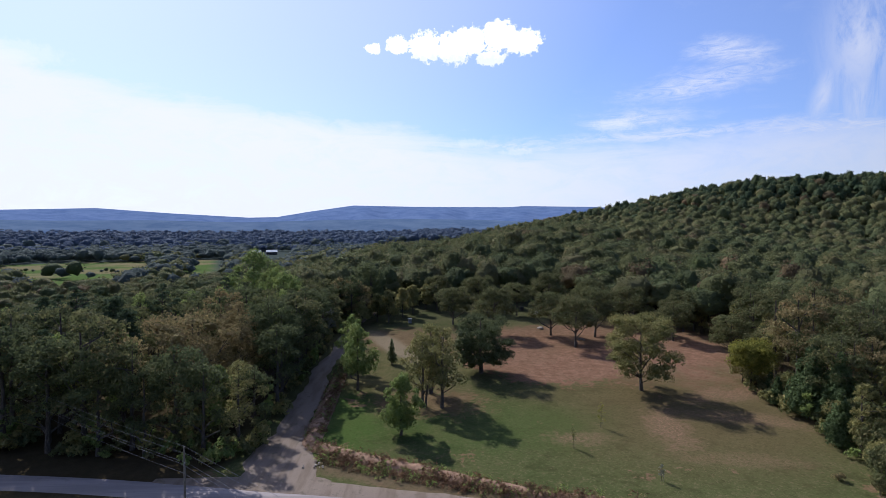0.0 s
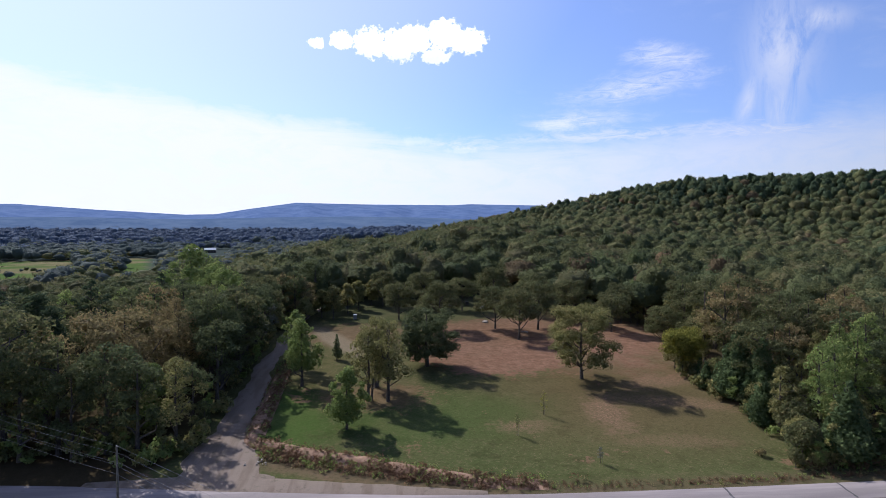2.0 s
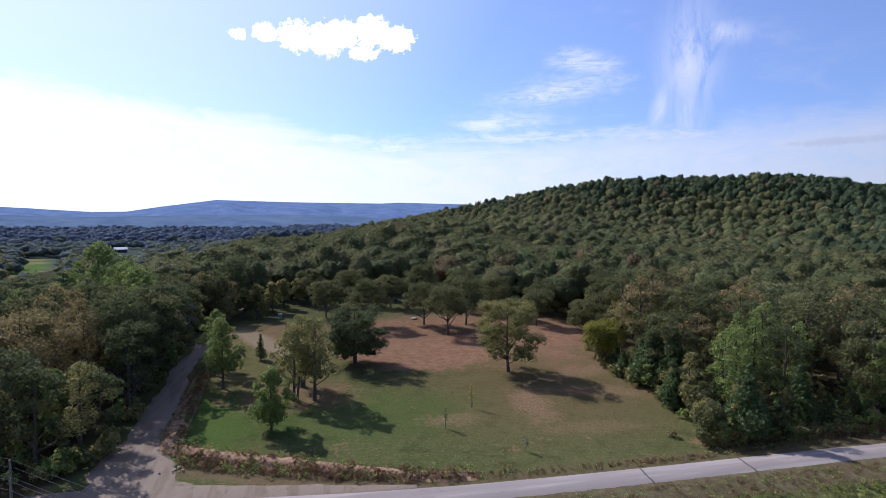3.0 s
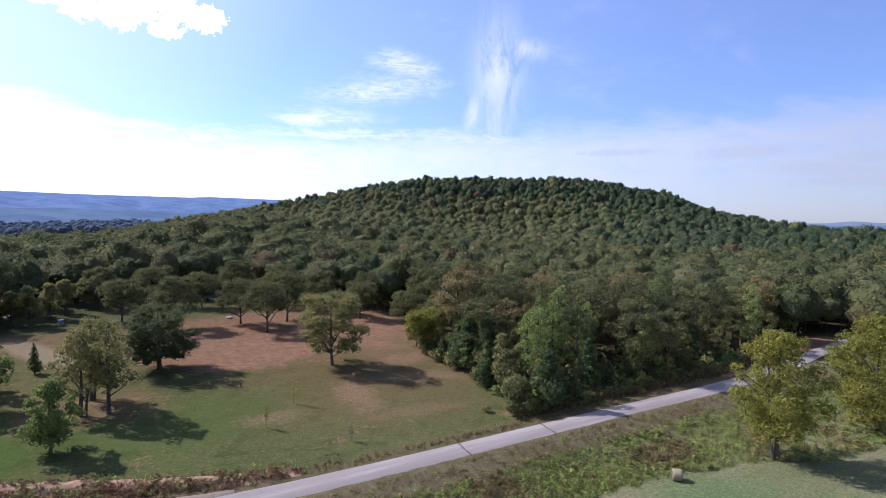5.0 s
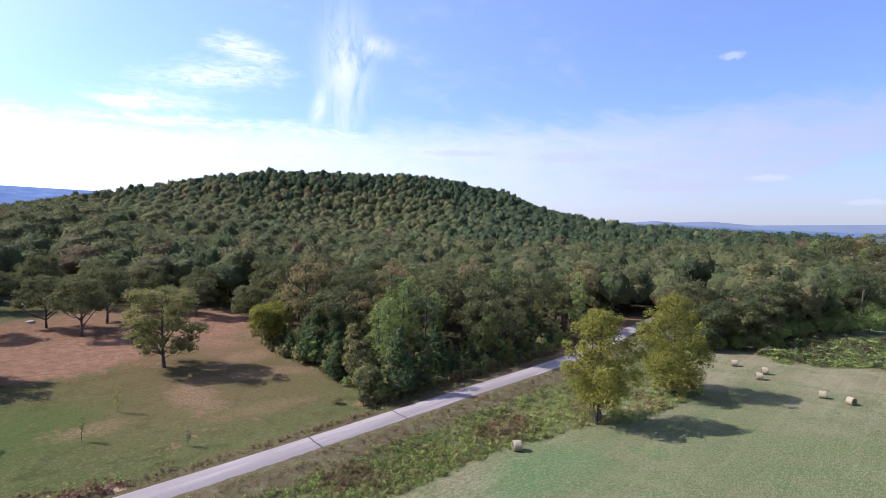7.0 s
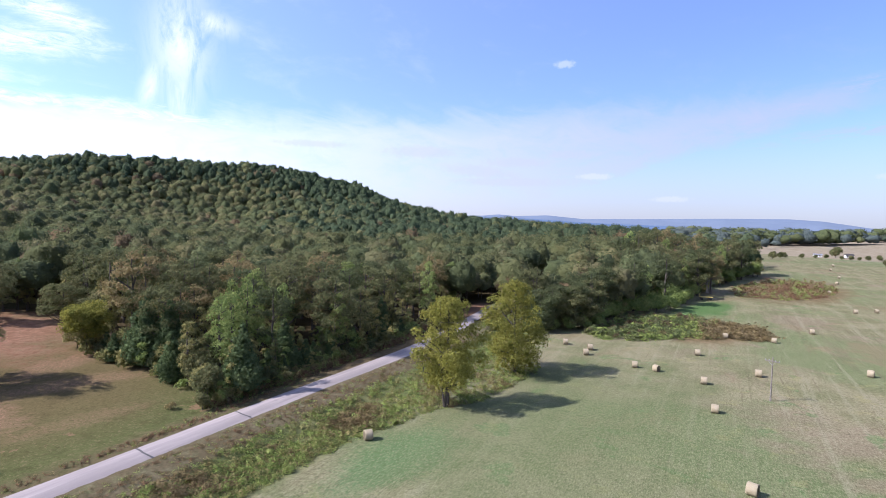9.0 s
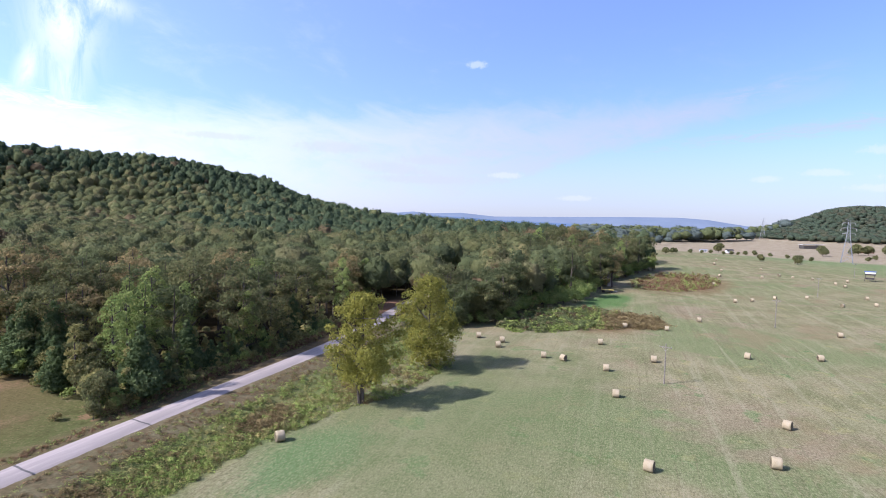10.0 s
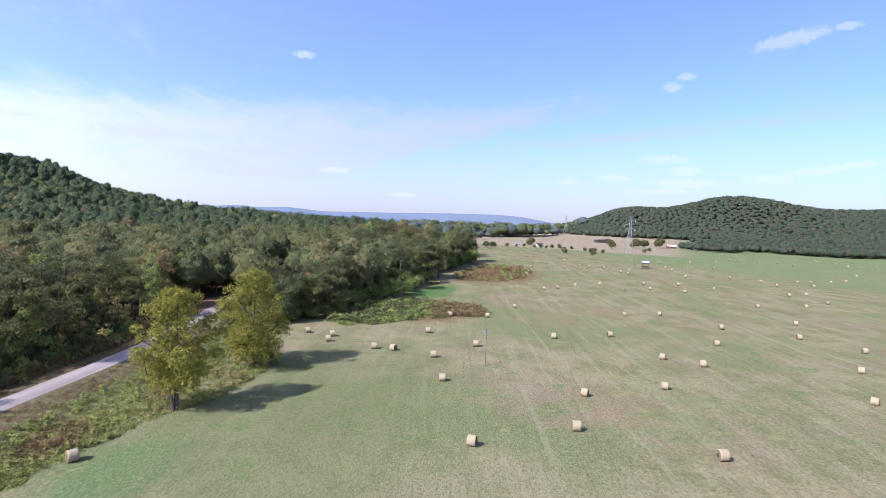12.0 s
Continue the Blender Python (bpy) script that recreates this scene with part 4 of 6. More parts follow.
copy_thing(pine, standing(-57, 98, 200, 0.9))
# trees that stand out at the near edge of the woods, each one a thing
EDGE_OF_WOODS = {"size": 0.25, "fine": 0.62, "core_scale": 0.28, "group": "trees of the woods"}
AIRY = {**EDGE_OF_WOODS, "core_scale": 0.1, "size": 0.23}
KINDS = [
    tree("forest_oak", 31, "oak", 14.0, 9.5, OAK, "green oak in the edge of the woods", count=1350, n=28, base=0.3, **EDGE_OF_WOODS),
    tree("forest_oak", 32, "oak", 15.0, 9.0, DARK_OAK, "dark green oak in the edge of the woods", count=1350, n=28, base=0.3, **EDGE_OF_WOODS),
    tree("browning_tree", 33, "oak", 14.0, 9.0, BROWN, "browning autumn tree in the woods", count=1300, n=26, base=0.3, **EDGE_OF_WOODS),
    tree("leafy_tree", 34, "tall", 14.5, 7.2, GREEN, "fresh green leafy tree in the woods", count=1250, n=26, base=0.22, **AIRY),
    tree("leafy_tree", 35, "tall", 12.5, 6.6, OLIVE, "olive green tree in the edge of the woods", count=1150, n=24, base=0.18, **AIRY),
    tree("pine_tree", 36, "pine", 17.5, 7.0, PINE, "tall dark pine in the woods", count=1050, n=16, limbs=5, **EDGE_OF_WOODS),
    tree("young_tree", 37, "tall", 9.5, 5.0, OAK, "young green tree in the roadside thicket", count=800, n=20, base=0.1, **AIRY),
    tree("young_tree", 38, "tall", 7.5, 4.8, OLIVE, "young olive tree in the roadside thicket", count=760, n=18, base=0.1, **AIRY),
]
SINGLES = ((-33, 138), (-44, 95), (-36.5, 88), (-45, 143), (-52, 150), (-74, 101), (-64, 106), (-57, 98), (-36.5, 99), (-51, 101), (-40, 107), (-39, 86), (-33, 90), (-46, 88), (-34, 83), (-50, 93))
x, y = scatter(rng, 80, 176, 5.7, -46, 96)
ok = wooded(x, y)
for sx, sy in SINGLES:
    ok &= np.hypot(x - sx, y - sy) > 5.5
road_gap = near_line(ROAD_LINE, x, y)
ok &= ~((road_gap < 22) & (x > 60) & (rng.random(len(x)) < 0.33))
x, y, road_gap = x[ok], y[ok], road_gap[ok]
order = np.argsort(np.hypot(x, y))[:330]
used = np.zeros(8, bool)
for i in order:
    if road_gap[i] < 15 and x[i] > 0:
        kind = rng.choice([4, 4, 6, 6, 7, 7, 3, 0])
    elif x[i] < -25:
        kind = rng.choice([0, 1, 1, 1, 2, 2, 3, 5]) if x[i] > -52 else rng.choice([1, 1, 5, 5, 3, 0])
    else:
        kind = rng.choice([0, 0, 1, 1, 2, 4, 4, 3])
    m = standing(x[i], y[i], rng.uniform(0, 360), rng.uniform(0.82, 1.15) * (np.interp(np.hypot(x[i], y[i]), [95, 120, 176], [1.25, 1.05, 0.8]) if x[i] < -25 else 1.0))
    if used[kind]:
        copy_thing(KINDS[kind], m)
    else:
        KINDS[kind].matrix_world = m
        used[kind] = True
for kind, (kx, ky) in zip(np.where(~used)[0], ((98, 76), (84, 80), (118, 84), (90, 90))):
    KINDS[kind].matrix_world = standing(kx, ky, 0, 1.0)
for i, (lx, ly, s) in enumerate(((-50, 78, 0.95), (-58, 79, 1.1), (-66, 81, 1.15), (-75, 83, 1.15), (-43, 77.5, 0.8), (-35, 78.5, 0.9), (-39.5, 79.5, 1.0), (-84, 85, 1.15), (-30.5, 105, 0.95), (-31, 113, 1.1), (-31, 122, 1.1), (-31, 132, 1.0))):
    copy_thing(KINDS[1], standing(lx, ly, 75 * i, s))
for i in range(13):
    copy_thing(KINDS[(4, 7, 6)[i % 3]], standing(63 + 4.7 * i + rng.uniform(-1.5, 1.5), 70.5 + rng.uniform(-0.8, 2.5), 66 * i, rng.uniform(0.7, 0.95)))
for i, (lx, ly, s, kd) in enumerate(((-29.8, 85, 0.7, 1), (-29.4, 96, 0.95, 1), (-29.4, 110, 1.05, 0), (-30.2, 127, 1.0, 1), (-31.5, 142, 1.0, 0), (-33.5, 104, 1.15, 1))):
    copy_thing(KINDS[kd], standing(lx, ly, 83 * i, s))
edge_r = np.hypot(x[order], y[order]).max()


def make_stamp(seed, shape, tall, wide, n, count, size, core, trunk=True, base=0.0, fine=1.0, core_scale=0.72):
    r = np.random.default_rng(seed)
    blobs = [(a, b, c, d * fine, e * fine) for a, b, c, d, e in clumps(r, shape, tall, wide, n, base)]
    v, f = crown_of(r, blobs, count * 2, size * 0.82, core, core_scale, 0.65)
    bark_from = len(f)
    if trunk:
        tv, tf = tube([(0, 0, -1), (0, 0, tall * 0.75)], [tall * 0.018, tall * 0.008], 4)
        f = np.concatenate([f, tf + len(v)])
        v = np.concatenate([v, tv])
    return v, f, bark_from


def crown_stamp(seed, tall, wide, deep, lobes, level, count, size, trunk=False, rough=0.3, tight=0.42):
    """A rounded, lobed crown over a short stem: one lumpy dome under many sprays. deep: the crown's share of the height."""
    r = np.random.default_rng(seed)
    v, f = ICO[level]
    v = v.copy()
    centres = unit(r.normal(size=(lobes * 2, 3)) * [1, 1, 0.8] + [0, 0, 0.35])
    heights = r.uniform(0.55, 1.0, len(centres))

    def reach_of(d):
        near = np.exp(-((1 - d @ centres.T) / (tight * tight * 0.5)) ** 1.0) * heights
        return (1 - rough) + rough * 1.5 * near.max(1)
    half = np.array([wide / 2, wide / 2, tall * deep / 2])
    middle = np.array([0, 0, tall * (1 - deep / 2)])
    lump = reach_of(v) * (1 + r.normal(size=len(v)) * 0.07)
    keep = (v[f][:, :, 2].max(1) > -0.55)
    core = v * (lump * 0.86)[:, None] * half + middle
    d = unit(r.normal(size=(count, 3)) + [0, 0, 0.25])
    d[:, 2] = np.where(d[:, 2] < -0.5, -d[:, 2], d[:, 2])
    at = d * (reach_of(d) * r.uniform(0.9, 1.08, count))[:, None] * half + middle
    cv, cf = cards(r, at, d, size * r.uniform(0.6, 1.35, count), 0.62, 1.0)
    verts, faces = np.concatenate([core, cv]), np.concatenate([f[keep], cf + len(core)])
    bark_from = len(faces)
    if trunk:
        tv, tf = tube([(0, 0, -1), (0, 0, tall * 0.7)], [tall * 0.016, tall * 0.008], 4)
        faces = np.concatenate([faces, tf + len(verts)])
        verts = np.concatenate([verts, tv])
    return verts, faces, bark_from


def stuff_of_trees(name, label, stamps, leaves, x, y, kind, scale, rng, sink=0.0, category="woods"):
    """Countless trees as one mesh: copies of the stamps, each with its kind's leaves."""
    vs, fs, ms, off = [], [], [], 0
    z = terrain(x, y)
    for s, (v, f, bark_from) in enumerate(stamps):
        for q in range(len(leaves)):
            pick = np.where(kind == s * len(leaves) + q)[0]
            if not len(pick):
                continue
            a = rng.uniform(0, 2 * np.pi, len(pick))
            c, t = np.cos(a)[:, None], np.sin(a)[:, None]
            sc = scale[pick][:, None]
            wx = (v[None, :, 0] * c - v[None, :, 1] * t) * sc + x[pick][:, None]
            wy = (v[None, :, 0] * t + v[None, :, 1] * c) * sc + y[pick][:, None]
            wz = v[None, :, 2] * sc * rng.uniform(0.85, 1.15, (len(pick), 1)) + z[pick][:, None] - sink
            vs.append(np.stack([wx, wy, wz], -1).reshape(-1, 3))
            fs.append((f[None] + (np.arange(len(pick)) * len(v))[:, None, None]).reshape(-1, 3) + off)
            m = np.full(len(f), q)
            m[bark_from:] = len(leaves)
            ms.append(np.tile(m, len(pick)))
            off += len(v) * len(pick)
    v, f, m = np.concatenate(vs), np.concatenate(fs), np.concatenate(ms)
    me = bpy.data.meshes.new(name)
    me.vertices.add(len(v))
    me.vertices.foreach_set("co", v.astype(np.float32).ravel())
    me.loops.add(len(f) * 3)
    me.loops.foreach_set("vertex_index", f.astype(np.int32).ravel())
    me.polygons.add(len(f))
    me.polygons.foreach_set("loop_start", np.arange(len(f), dtype=np.int32) * 3)
    for q in (*leaves, BARK):
        me.materials.append(q)
    me.polygons.foreach_set("material_index", m.astype(np.int32))
    me.update(calc_edges=True)
    ob = new(name, me)
    return tagged(ob, label, category, kind="stuff")


def kinds_for(x, y, rng, shapes, leaves):
    """Which stamp and leaf each tree takes: pines on the ridge and its eastern side, mixed hardwoods below."""
    z = terrain(x, y)
    a = np.degrees(np.arctan2(x, y))
    piny = ramp(30, 85, z) * 0.75 + ramp(42, 56, a) * ramp(330, 430, np.hypot(x, y)) * 0.8
    is_pine = rng.random(len(x)) < piny
    patchy = np.array([noise.noise(Vector((p * 0.012, q * 0.012, 3.0))) for p, q in zip(x, y)])
    u = rng.random(len(x)) + patchy * 0.45
    leaf = np.digitize(u, [0.52, 0.86, 1.03, 1.13])             # oak, dark oak, olive, brown, fresh
    leaf = np.where(is_pine, 5, leaf)
    shape = rng.integers(0, shapes - 1, len(x))
    shape = np.where(is_pine, shapes - 1, shape)
    return shape * leaves + leaf


LEAVES = [OAK, DARK_OAK, DULL_OLIVE, DULL_BROWN, DULL_GREEN, PINE]
near_stamps = [crown_stamp(41, 14.0, 11.5, 0.8, 14, 3, 230, 0.42, True), crown_stamp(42, 13.0, 12.5, 0.76, 16, 3, 240, 0.42, True), crown_stamp(43, 14.5, 10.0, 0.84, 14, 3, 210, 0.4, True), crown_stamp(44, 16.5, 8.0, 0.7, 14, 3, 190, 0.36, True, 0.4, 0.36)]
thicket = tree("thicket_bush", 30, "bush", 6.0, 7.0, GREEN, "bright green bush in the thicket by the hay field", "bush", count=900, size=0.3, n=12, core_scale=0.55, limbs=4, group="thicket bushes")
place(thicket, 186, 31)
# taller trees of the wet ground at the east end
for i in range(34):
    t = rng.random()
    tx, ty = 190 + 165 * t, 44 - 56 * t + rng.uniform(0, 22)
    if within(EAST, np.array([tx]), np.array([ty]))[0]:
        copy_thing(KINDS[rng.choice([0, 0, 1, 1, 3, 2])], standing(tx, ty, rng.uniform(0, 360), rng.uniform(0.9, 1.15) + 0.2 * t))
copy_thing(KINDS[0], standing(351, -13, 0, 1.3))
for i, (tx, ty, s, kd) in enumerate(((286, 46, 1.45, 1), (292, 38, 1.6, 0), (299, 44, 1.65, 3), (304, 31, 1.6, 0), (311, 38, 1.7, 1), (316, 27, 1.6, 2), (322, 34, 1.65, 0), (296, 26, 1.45, 3), (308, 20, 1.5, 0), (326, 20, 1.5, 1), (333, 12, 1.45, 2), (318, 12, 1.4, 0), (276, 24, 1.2, 3), (268, 32, 1.2, 0), (372, -4, 1.25, 1), (384, -9, 1.35, 0), (394, -8, 1.35, 1), (403, -12, 1.2, 0))):
    copy_thing(KINDS[kd], standing(tx, ty, 71 * i, s))
place(tree("broad_tree", 50, "oak", 13.5, 15.5, OAK, "broad dense green tree at the corner of the hay field", count=5200, size=0.3, n=64, base=0.12, fine=0.62, core_scale=0.5, limbs=12), 160.5, 38.5)
place(tree("broad_tree", 51, "oak", 13.0, 13.0, DARK_OAK, "broad dark tree beside the hay field", count=4200, size=0.3, n=56, base=0.1, fine=0.62, core_scale=0.5, limbs=12), 150.5, 45.5)
place(tree("pale_tree", 52, "tall", 17.0, 9.0, DULL_BROWN, "thin half-bare tree with pale limbs by the field", count=500, size=0.25, n=30, base=0.3, fine=0.5, core_scale=0.05, limbs=24, bark=PALE_BARK, stems=3, thick=0.3), 268, 5.5)
for i, (tx, ty, s) in enumerate(((194, 27, 1.0), (199, 23, 0.9), (205, 20, 1.1), (211, 16, 0.9), (189, 31, 1.1), (218, 14, 1.0), (203, 27, 1.2), (230, 12, 1.0), (152, 42, 0.6), (156, 38.5, 0.65), (160, 35.5, 0.7), (164, 32, 0.7), (169, 33, 0.75), (174, 33, 0.8), (179, 32, 0.9), (184, 31, 0.9))):
    copy_thing(thicket, standing(tx, ty, 53 * i, s))
for i, (tx, ty, s, kd) in enumerate(((154, 43, 0.85, 1), (159, 38, 0.9, 1), (165, 34, 0.9, 0), (171, 36, 1.0, 1), (178, 35, 1.05, 1), (183, 34, 0.95, 0), (242, 14, 1.1, 3), (256, 9, 1.15, 0), (266, 4, 1.1, 2), (250, 17, 1.2, 0),(172, 41, 1.0, 1), (181, 35, 1.1, 1), (189, 34, 1.0, 0), (200, 27, 1.2, 1), (214, 25, 1.0, 3), (222, 19, 1.25, 1), (243, 15, 1.1, 0), (262, 9, 1.3, 1), (298, 1, 1.3, 3), (312, -2, 1.35, 0), (330, -9, 1.3, 1))):
    copy_thing(KINDS[kd], standing(tx, ty, 61 * i, s))
EDGE = smooth_line([(150, 49), (165, 42), (184, 31), (205, 24), (225, 18), (255, 10), (286, 4), (322, -8), (350, -18)], 1.0)
for i in range(46):
    q = EDGE[int((i + rng.random()) / 46 * (len(EDGE) - 1))]
    copy_thing(thicket if i % 3 else KINDS[7], standing(q[0] + rng.uniform(-2, 2), q[1] + rng.uniform(-1, 7), 47 * i, rng.uniform(0.7, 1.25) + 0.3 * ramp(200, 320, q[0])))
x, y = scatter(rng, 120, 390, 7.6, -46, 97)
ok = wooded(x, y) & (np.hypot(x, y) > edge_r - 4) & ((x > -40) | (rng.random(len(x)) < 0.75))
x, y = x[ok], y[ok]
stuff_of_trees("woods_near", "mixed green and browning hardwood forest below the hill", near_stamps, LEAVES, x, y, kinds_for(x, y, rng, 4, 6), np.minimum(1.3, rng.uniform(0.7, 1.25, len(x)) * (1 + 0.35 * ramp(180, 300, x) * ramp(130, 60, y))) * (1 - 0.28 * ramp(-35, -80, x)), rng)

mid_stamps = [crown_stamp(51, 13.5, 12.5, 0.86, 15, 3, 110, 0.55), crown_stamp(52, 14.5, 11.0, 0.9, 14, 3, 100, 0.54), crown_stamp(53, 13.0, 13.0, 0.86, 16, 3, 115, 0.56), crown_stamp(54, 15.0, 9.0, 0.8, 14, 3, 90, 0.52, True, 0.34, 0.42)]
high_stamps = [crown_stamp(55, 13.5, 12.5, 0.95, 12, 2, 66, 0.72), crown_stamp(56, 14.5, 11.5, 0.95, 12, 2, 62, 0.7), crown_stamp(57, 13.0, 13.0, 0.95, 12, 2, 68, 0.72), crown_stamp(58, 14.5, 9.5, 0.84, 14, 3, 80, 0.66, True, 0.34, 0.45)]
x, y = scatter(rng, 390, 960, 8.3, -8, 96)
ok = wooded(x, y)
# only the side of the hill that faces the valley
hid = terrain(x * 0.95, y * 0.95) - terrain(x, y)
ok &= ~((hid > 2.5) & (terrain(x, y) < 80) & (np.hypot(x, y) > 700))
a, r = np.degrees(np.arctan2(x, y)), np.hypot(x, y)
ok &= r < np.interp(a, [-8, 10, 25, 50, 62, 70, 96], [700, 960, 900, 900, 860, 760, 760])
x, y = x[ok], y[ok]
kind, size = kinds_for(x, y, rng, 4, 6), np.clip(rng.normal(0.97, 0.14, len(x)), 0.7, 1.42)
low = np.hypot(x, y) < 620
stuff_of_trees("hillside_woods", "mixed hardwoods on the lower slope of the hill", mid_stamps, LEAVES, x[low], y[low], kind[low], size[low], rng, 1.2)
stuff_of_trees("hilltop_woods", "wooded hilltop with dark pines along its crest", high_stamps, LEAVES, x[~low], y[~low], kind[~low], size[~low], rng, 1.6)

# valley woods beyond the pastures, thinning in detail with distance
tiny_stamps = [crown_stamp(63, 10.0, 15.5, 0.95, 10, 2, 22, 0.9, False, 0.24), crown_stamp(64, 10.5, 14.0, 0.95, 10, 2, 22, 0.9, False, 0.24)]
far_stamps = [crown_stamp(61, 12, 15, 0.95, 9, 2, 22, 0.9), crown_stamp(62, 13, 13, 0.95, 9, 2, 22, 0.9)]
x, y = scatter(rng, 390, 1100, 11.0, -46, -7)
ok = wooded(x, y)
x, y = x[ok], y[ok]
x2, y2 = scatter(rng, 1100, 2400, 27, -46, 8)
x, y = np.concatenate([x, x2]), np.concatenate([y, y2])
sc = np.where(np.hypot(x, y) > 1100, 1.5, 1.08) * rng.uniform(0.75, 1.15, len(x))
# the farther trees take the leaf colour with more haze in it
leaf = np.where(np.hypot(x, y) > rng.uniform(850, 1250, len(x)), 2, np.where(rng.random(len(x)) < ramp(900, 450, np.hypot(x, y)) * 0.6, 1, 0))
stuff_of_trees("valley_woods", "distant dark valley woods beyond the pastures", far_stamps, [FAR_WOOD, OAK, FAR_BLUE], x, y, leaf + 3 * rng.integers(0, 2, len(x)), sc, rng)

# woods on the hill beyond the hay field and along the field's far side
x, y = scatter(rng, 700, 1750, 9.0, 99, 132)
z = terrain(x, y)
r = np.hypot(x, y)
face = terrain(x * 0.96, y * 0.96) < z + 2.0
ok = ((z > 3.5) & face | (r > 830 + 90 * np.sin(x * 0.013) + 45 * np.sin(y * 0.041) + 30 * np.sin(x * 0.06)) & (np.degrees(np.arctan2(x, y)) > 116 + 3 * np.sin(r * 0.02)) & (r < 1150)) & ~within(((560, -150), (905, -190), (1000, -280), (905, -330), (640, -300)), x, y)
x, y = x[ok], y[ok]
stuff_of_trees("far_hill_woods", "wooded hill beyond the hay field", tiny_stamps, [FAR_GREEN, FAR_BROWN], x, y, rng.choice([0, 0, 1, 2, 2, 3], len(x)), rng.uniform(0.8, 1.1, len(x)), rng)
# belts of trees across the far fields
bx, by = [], []
for (x1, y1), (x2, y2), wide, n in (((620, 30), (660, 140), 40, 60), ((760, 40), (960, -40), 50, 110), ((900, 60), (1100, -60), 40, 90), ((980, 40), (1080, -130), 40, 130), ((1100, 30), (1200, -220), 45, 170), ((1000, -40), (1150, -180), 25, 90), ((1500, 100), (1700, -420), 60, 220), ((720, 20), (800, -20), 20, 25), ((1300, -150), (1350, -330), 30, 50), ((-400, 515), (-300, 503), 6, 22), ((-345, 640), (-300, 560), 10, 9), ((-262, 560), (-225, 480), 12, 6), ((-330, 455), (-285, 430), 10, 6), ((-240, 700), (-215, 640), 8, 5)):
    t = rng.random(n)
    bx.append(x1 + (x2 - x1) * t + rng.normal(size=n) * wide * 0.4)
    by.append(y1 + (y2 - y1) * t + rng.normal(size=n) * wide * 0.4)
x, y = np.concatenate(bx), np.concatenate(by)
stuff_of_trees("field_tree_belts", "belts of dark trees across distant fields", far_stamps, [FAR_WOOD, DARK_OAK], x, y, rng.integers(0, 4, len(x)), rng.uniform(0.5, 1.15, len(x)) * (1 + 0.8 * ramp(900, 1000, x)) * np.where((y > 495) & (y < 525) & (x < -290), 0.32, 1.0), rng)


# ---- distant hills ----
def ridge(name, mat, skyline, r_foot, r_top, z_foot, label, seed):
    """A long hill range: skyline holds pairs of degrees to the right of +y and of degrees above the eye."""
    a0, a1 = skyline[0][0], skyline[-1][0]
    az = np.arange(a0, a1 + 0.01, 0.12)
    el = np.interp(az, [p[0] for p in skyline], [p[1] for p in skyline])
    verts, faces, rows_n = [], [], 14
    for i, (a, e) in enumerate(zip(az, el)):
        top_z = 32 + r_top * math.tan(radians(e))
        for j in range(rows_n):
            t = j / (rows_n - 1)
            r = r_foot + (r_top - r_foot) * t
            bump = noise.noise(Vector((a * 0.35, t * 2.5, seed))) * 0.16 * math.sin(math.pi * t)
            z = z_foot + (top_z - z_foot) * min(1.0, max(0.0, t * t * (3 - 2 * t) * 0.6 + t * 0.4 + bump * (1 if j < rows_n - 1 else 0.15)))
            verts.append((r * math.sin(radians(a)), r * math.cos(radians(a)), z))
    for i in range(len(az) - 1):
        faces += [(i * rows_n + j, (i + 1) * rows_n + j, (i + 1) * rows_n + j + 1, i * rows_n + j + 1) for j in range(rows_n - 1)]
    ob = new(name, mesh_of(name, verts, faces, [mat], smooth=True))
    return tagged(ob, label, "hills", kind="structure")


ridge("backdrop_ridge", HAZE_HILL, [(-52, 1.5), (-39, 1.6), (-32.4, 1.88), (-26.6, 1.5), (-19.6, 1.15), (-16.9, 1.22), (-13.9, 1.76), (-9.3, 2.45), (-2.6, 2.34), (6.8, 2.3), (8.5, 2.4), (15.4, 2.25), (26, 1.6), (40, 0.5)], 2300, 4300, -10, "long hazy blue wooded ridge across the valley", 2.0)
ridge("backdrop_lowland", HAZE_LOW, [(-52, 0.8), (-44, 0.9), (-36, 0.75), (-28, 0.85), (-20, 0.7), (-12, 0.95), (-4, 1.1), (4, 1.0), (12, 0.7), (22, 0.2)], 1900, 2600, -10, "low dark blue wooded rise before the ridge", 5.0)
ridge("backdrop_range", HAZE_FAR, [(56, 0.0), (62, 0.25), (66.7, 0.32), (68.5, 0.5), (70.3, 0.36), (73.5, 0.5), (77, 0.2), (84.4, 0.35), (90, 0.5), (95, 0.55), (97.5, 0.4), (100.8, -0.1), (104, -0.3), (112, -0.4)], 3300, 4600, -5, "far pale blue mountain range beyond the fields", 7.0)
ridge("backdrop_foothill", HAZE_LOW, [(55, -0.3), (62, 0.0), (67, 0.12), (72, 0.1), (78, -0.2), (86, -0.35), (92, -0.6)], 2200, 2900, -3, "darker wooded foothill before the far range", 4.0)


# ---- undergrowth and weeds ----
def along(points, n, wide, rng):
    line = smooth_line(points, 1.0)
    i = rng.integers(0, len(line), n)
    d = np.gradient(line, axis=0)
    side = unit(np.stack([-d[:, 1], d[:, 0]], 1))
    q = line[i] + side[i] * rng.uniform(-0.5, 0.5, (n, 1)) * wide + rng.normal(size=(n, 2)) * 0.3
    return q[:, 0], q[:, 1]


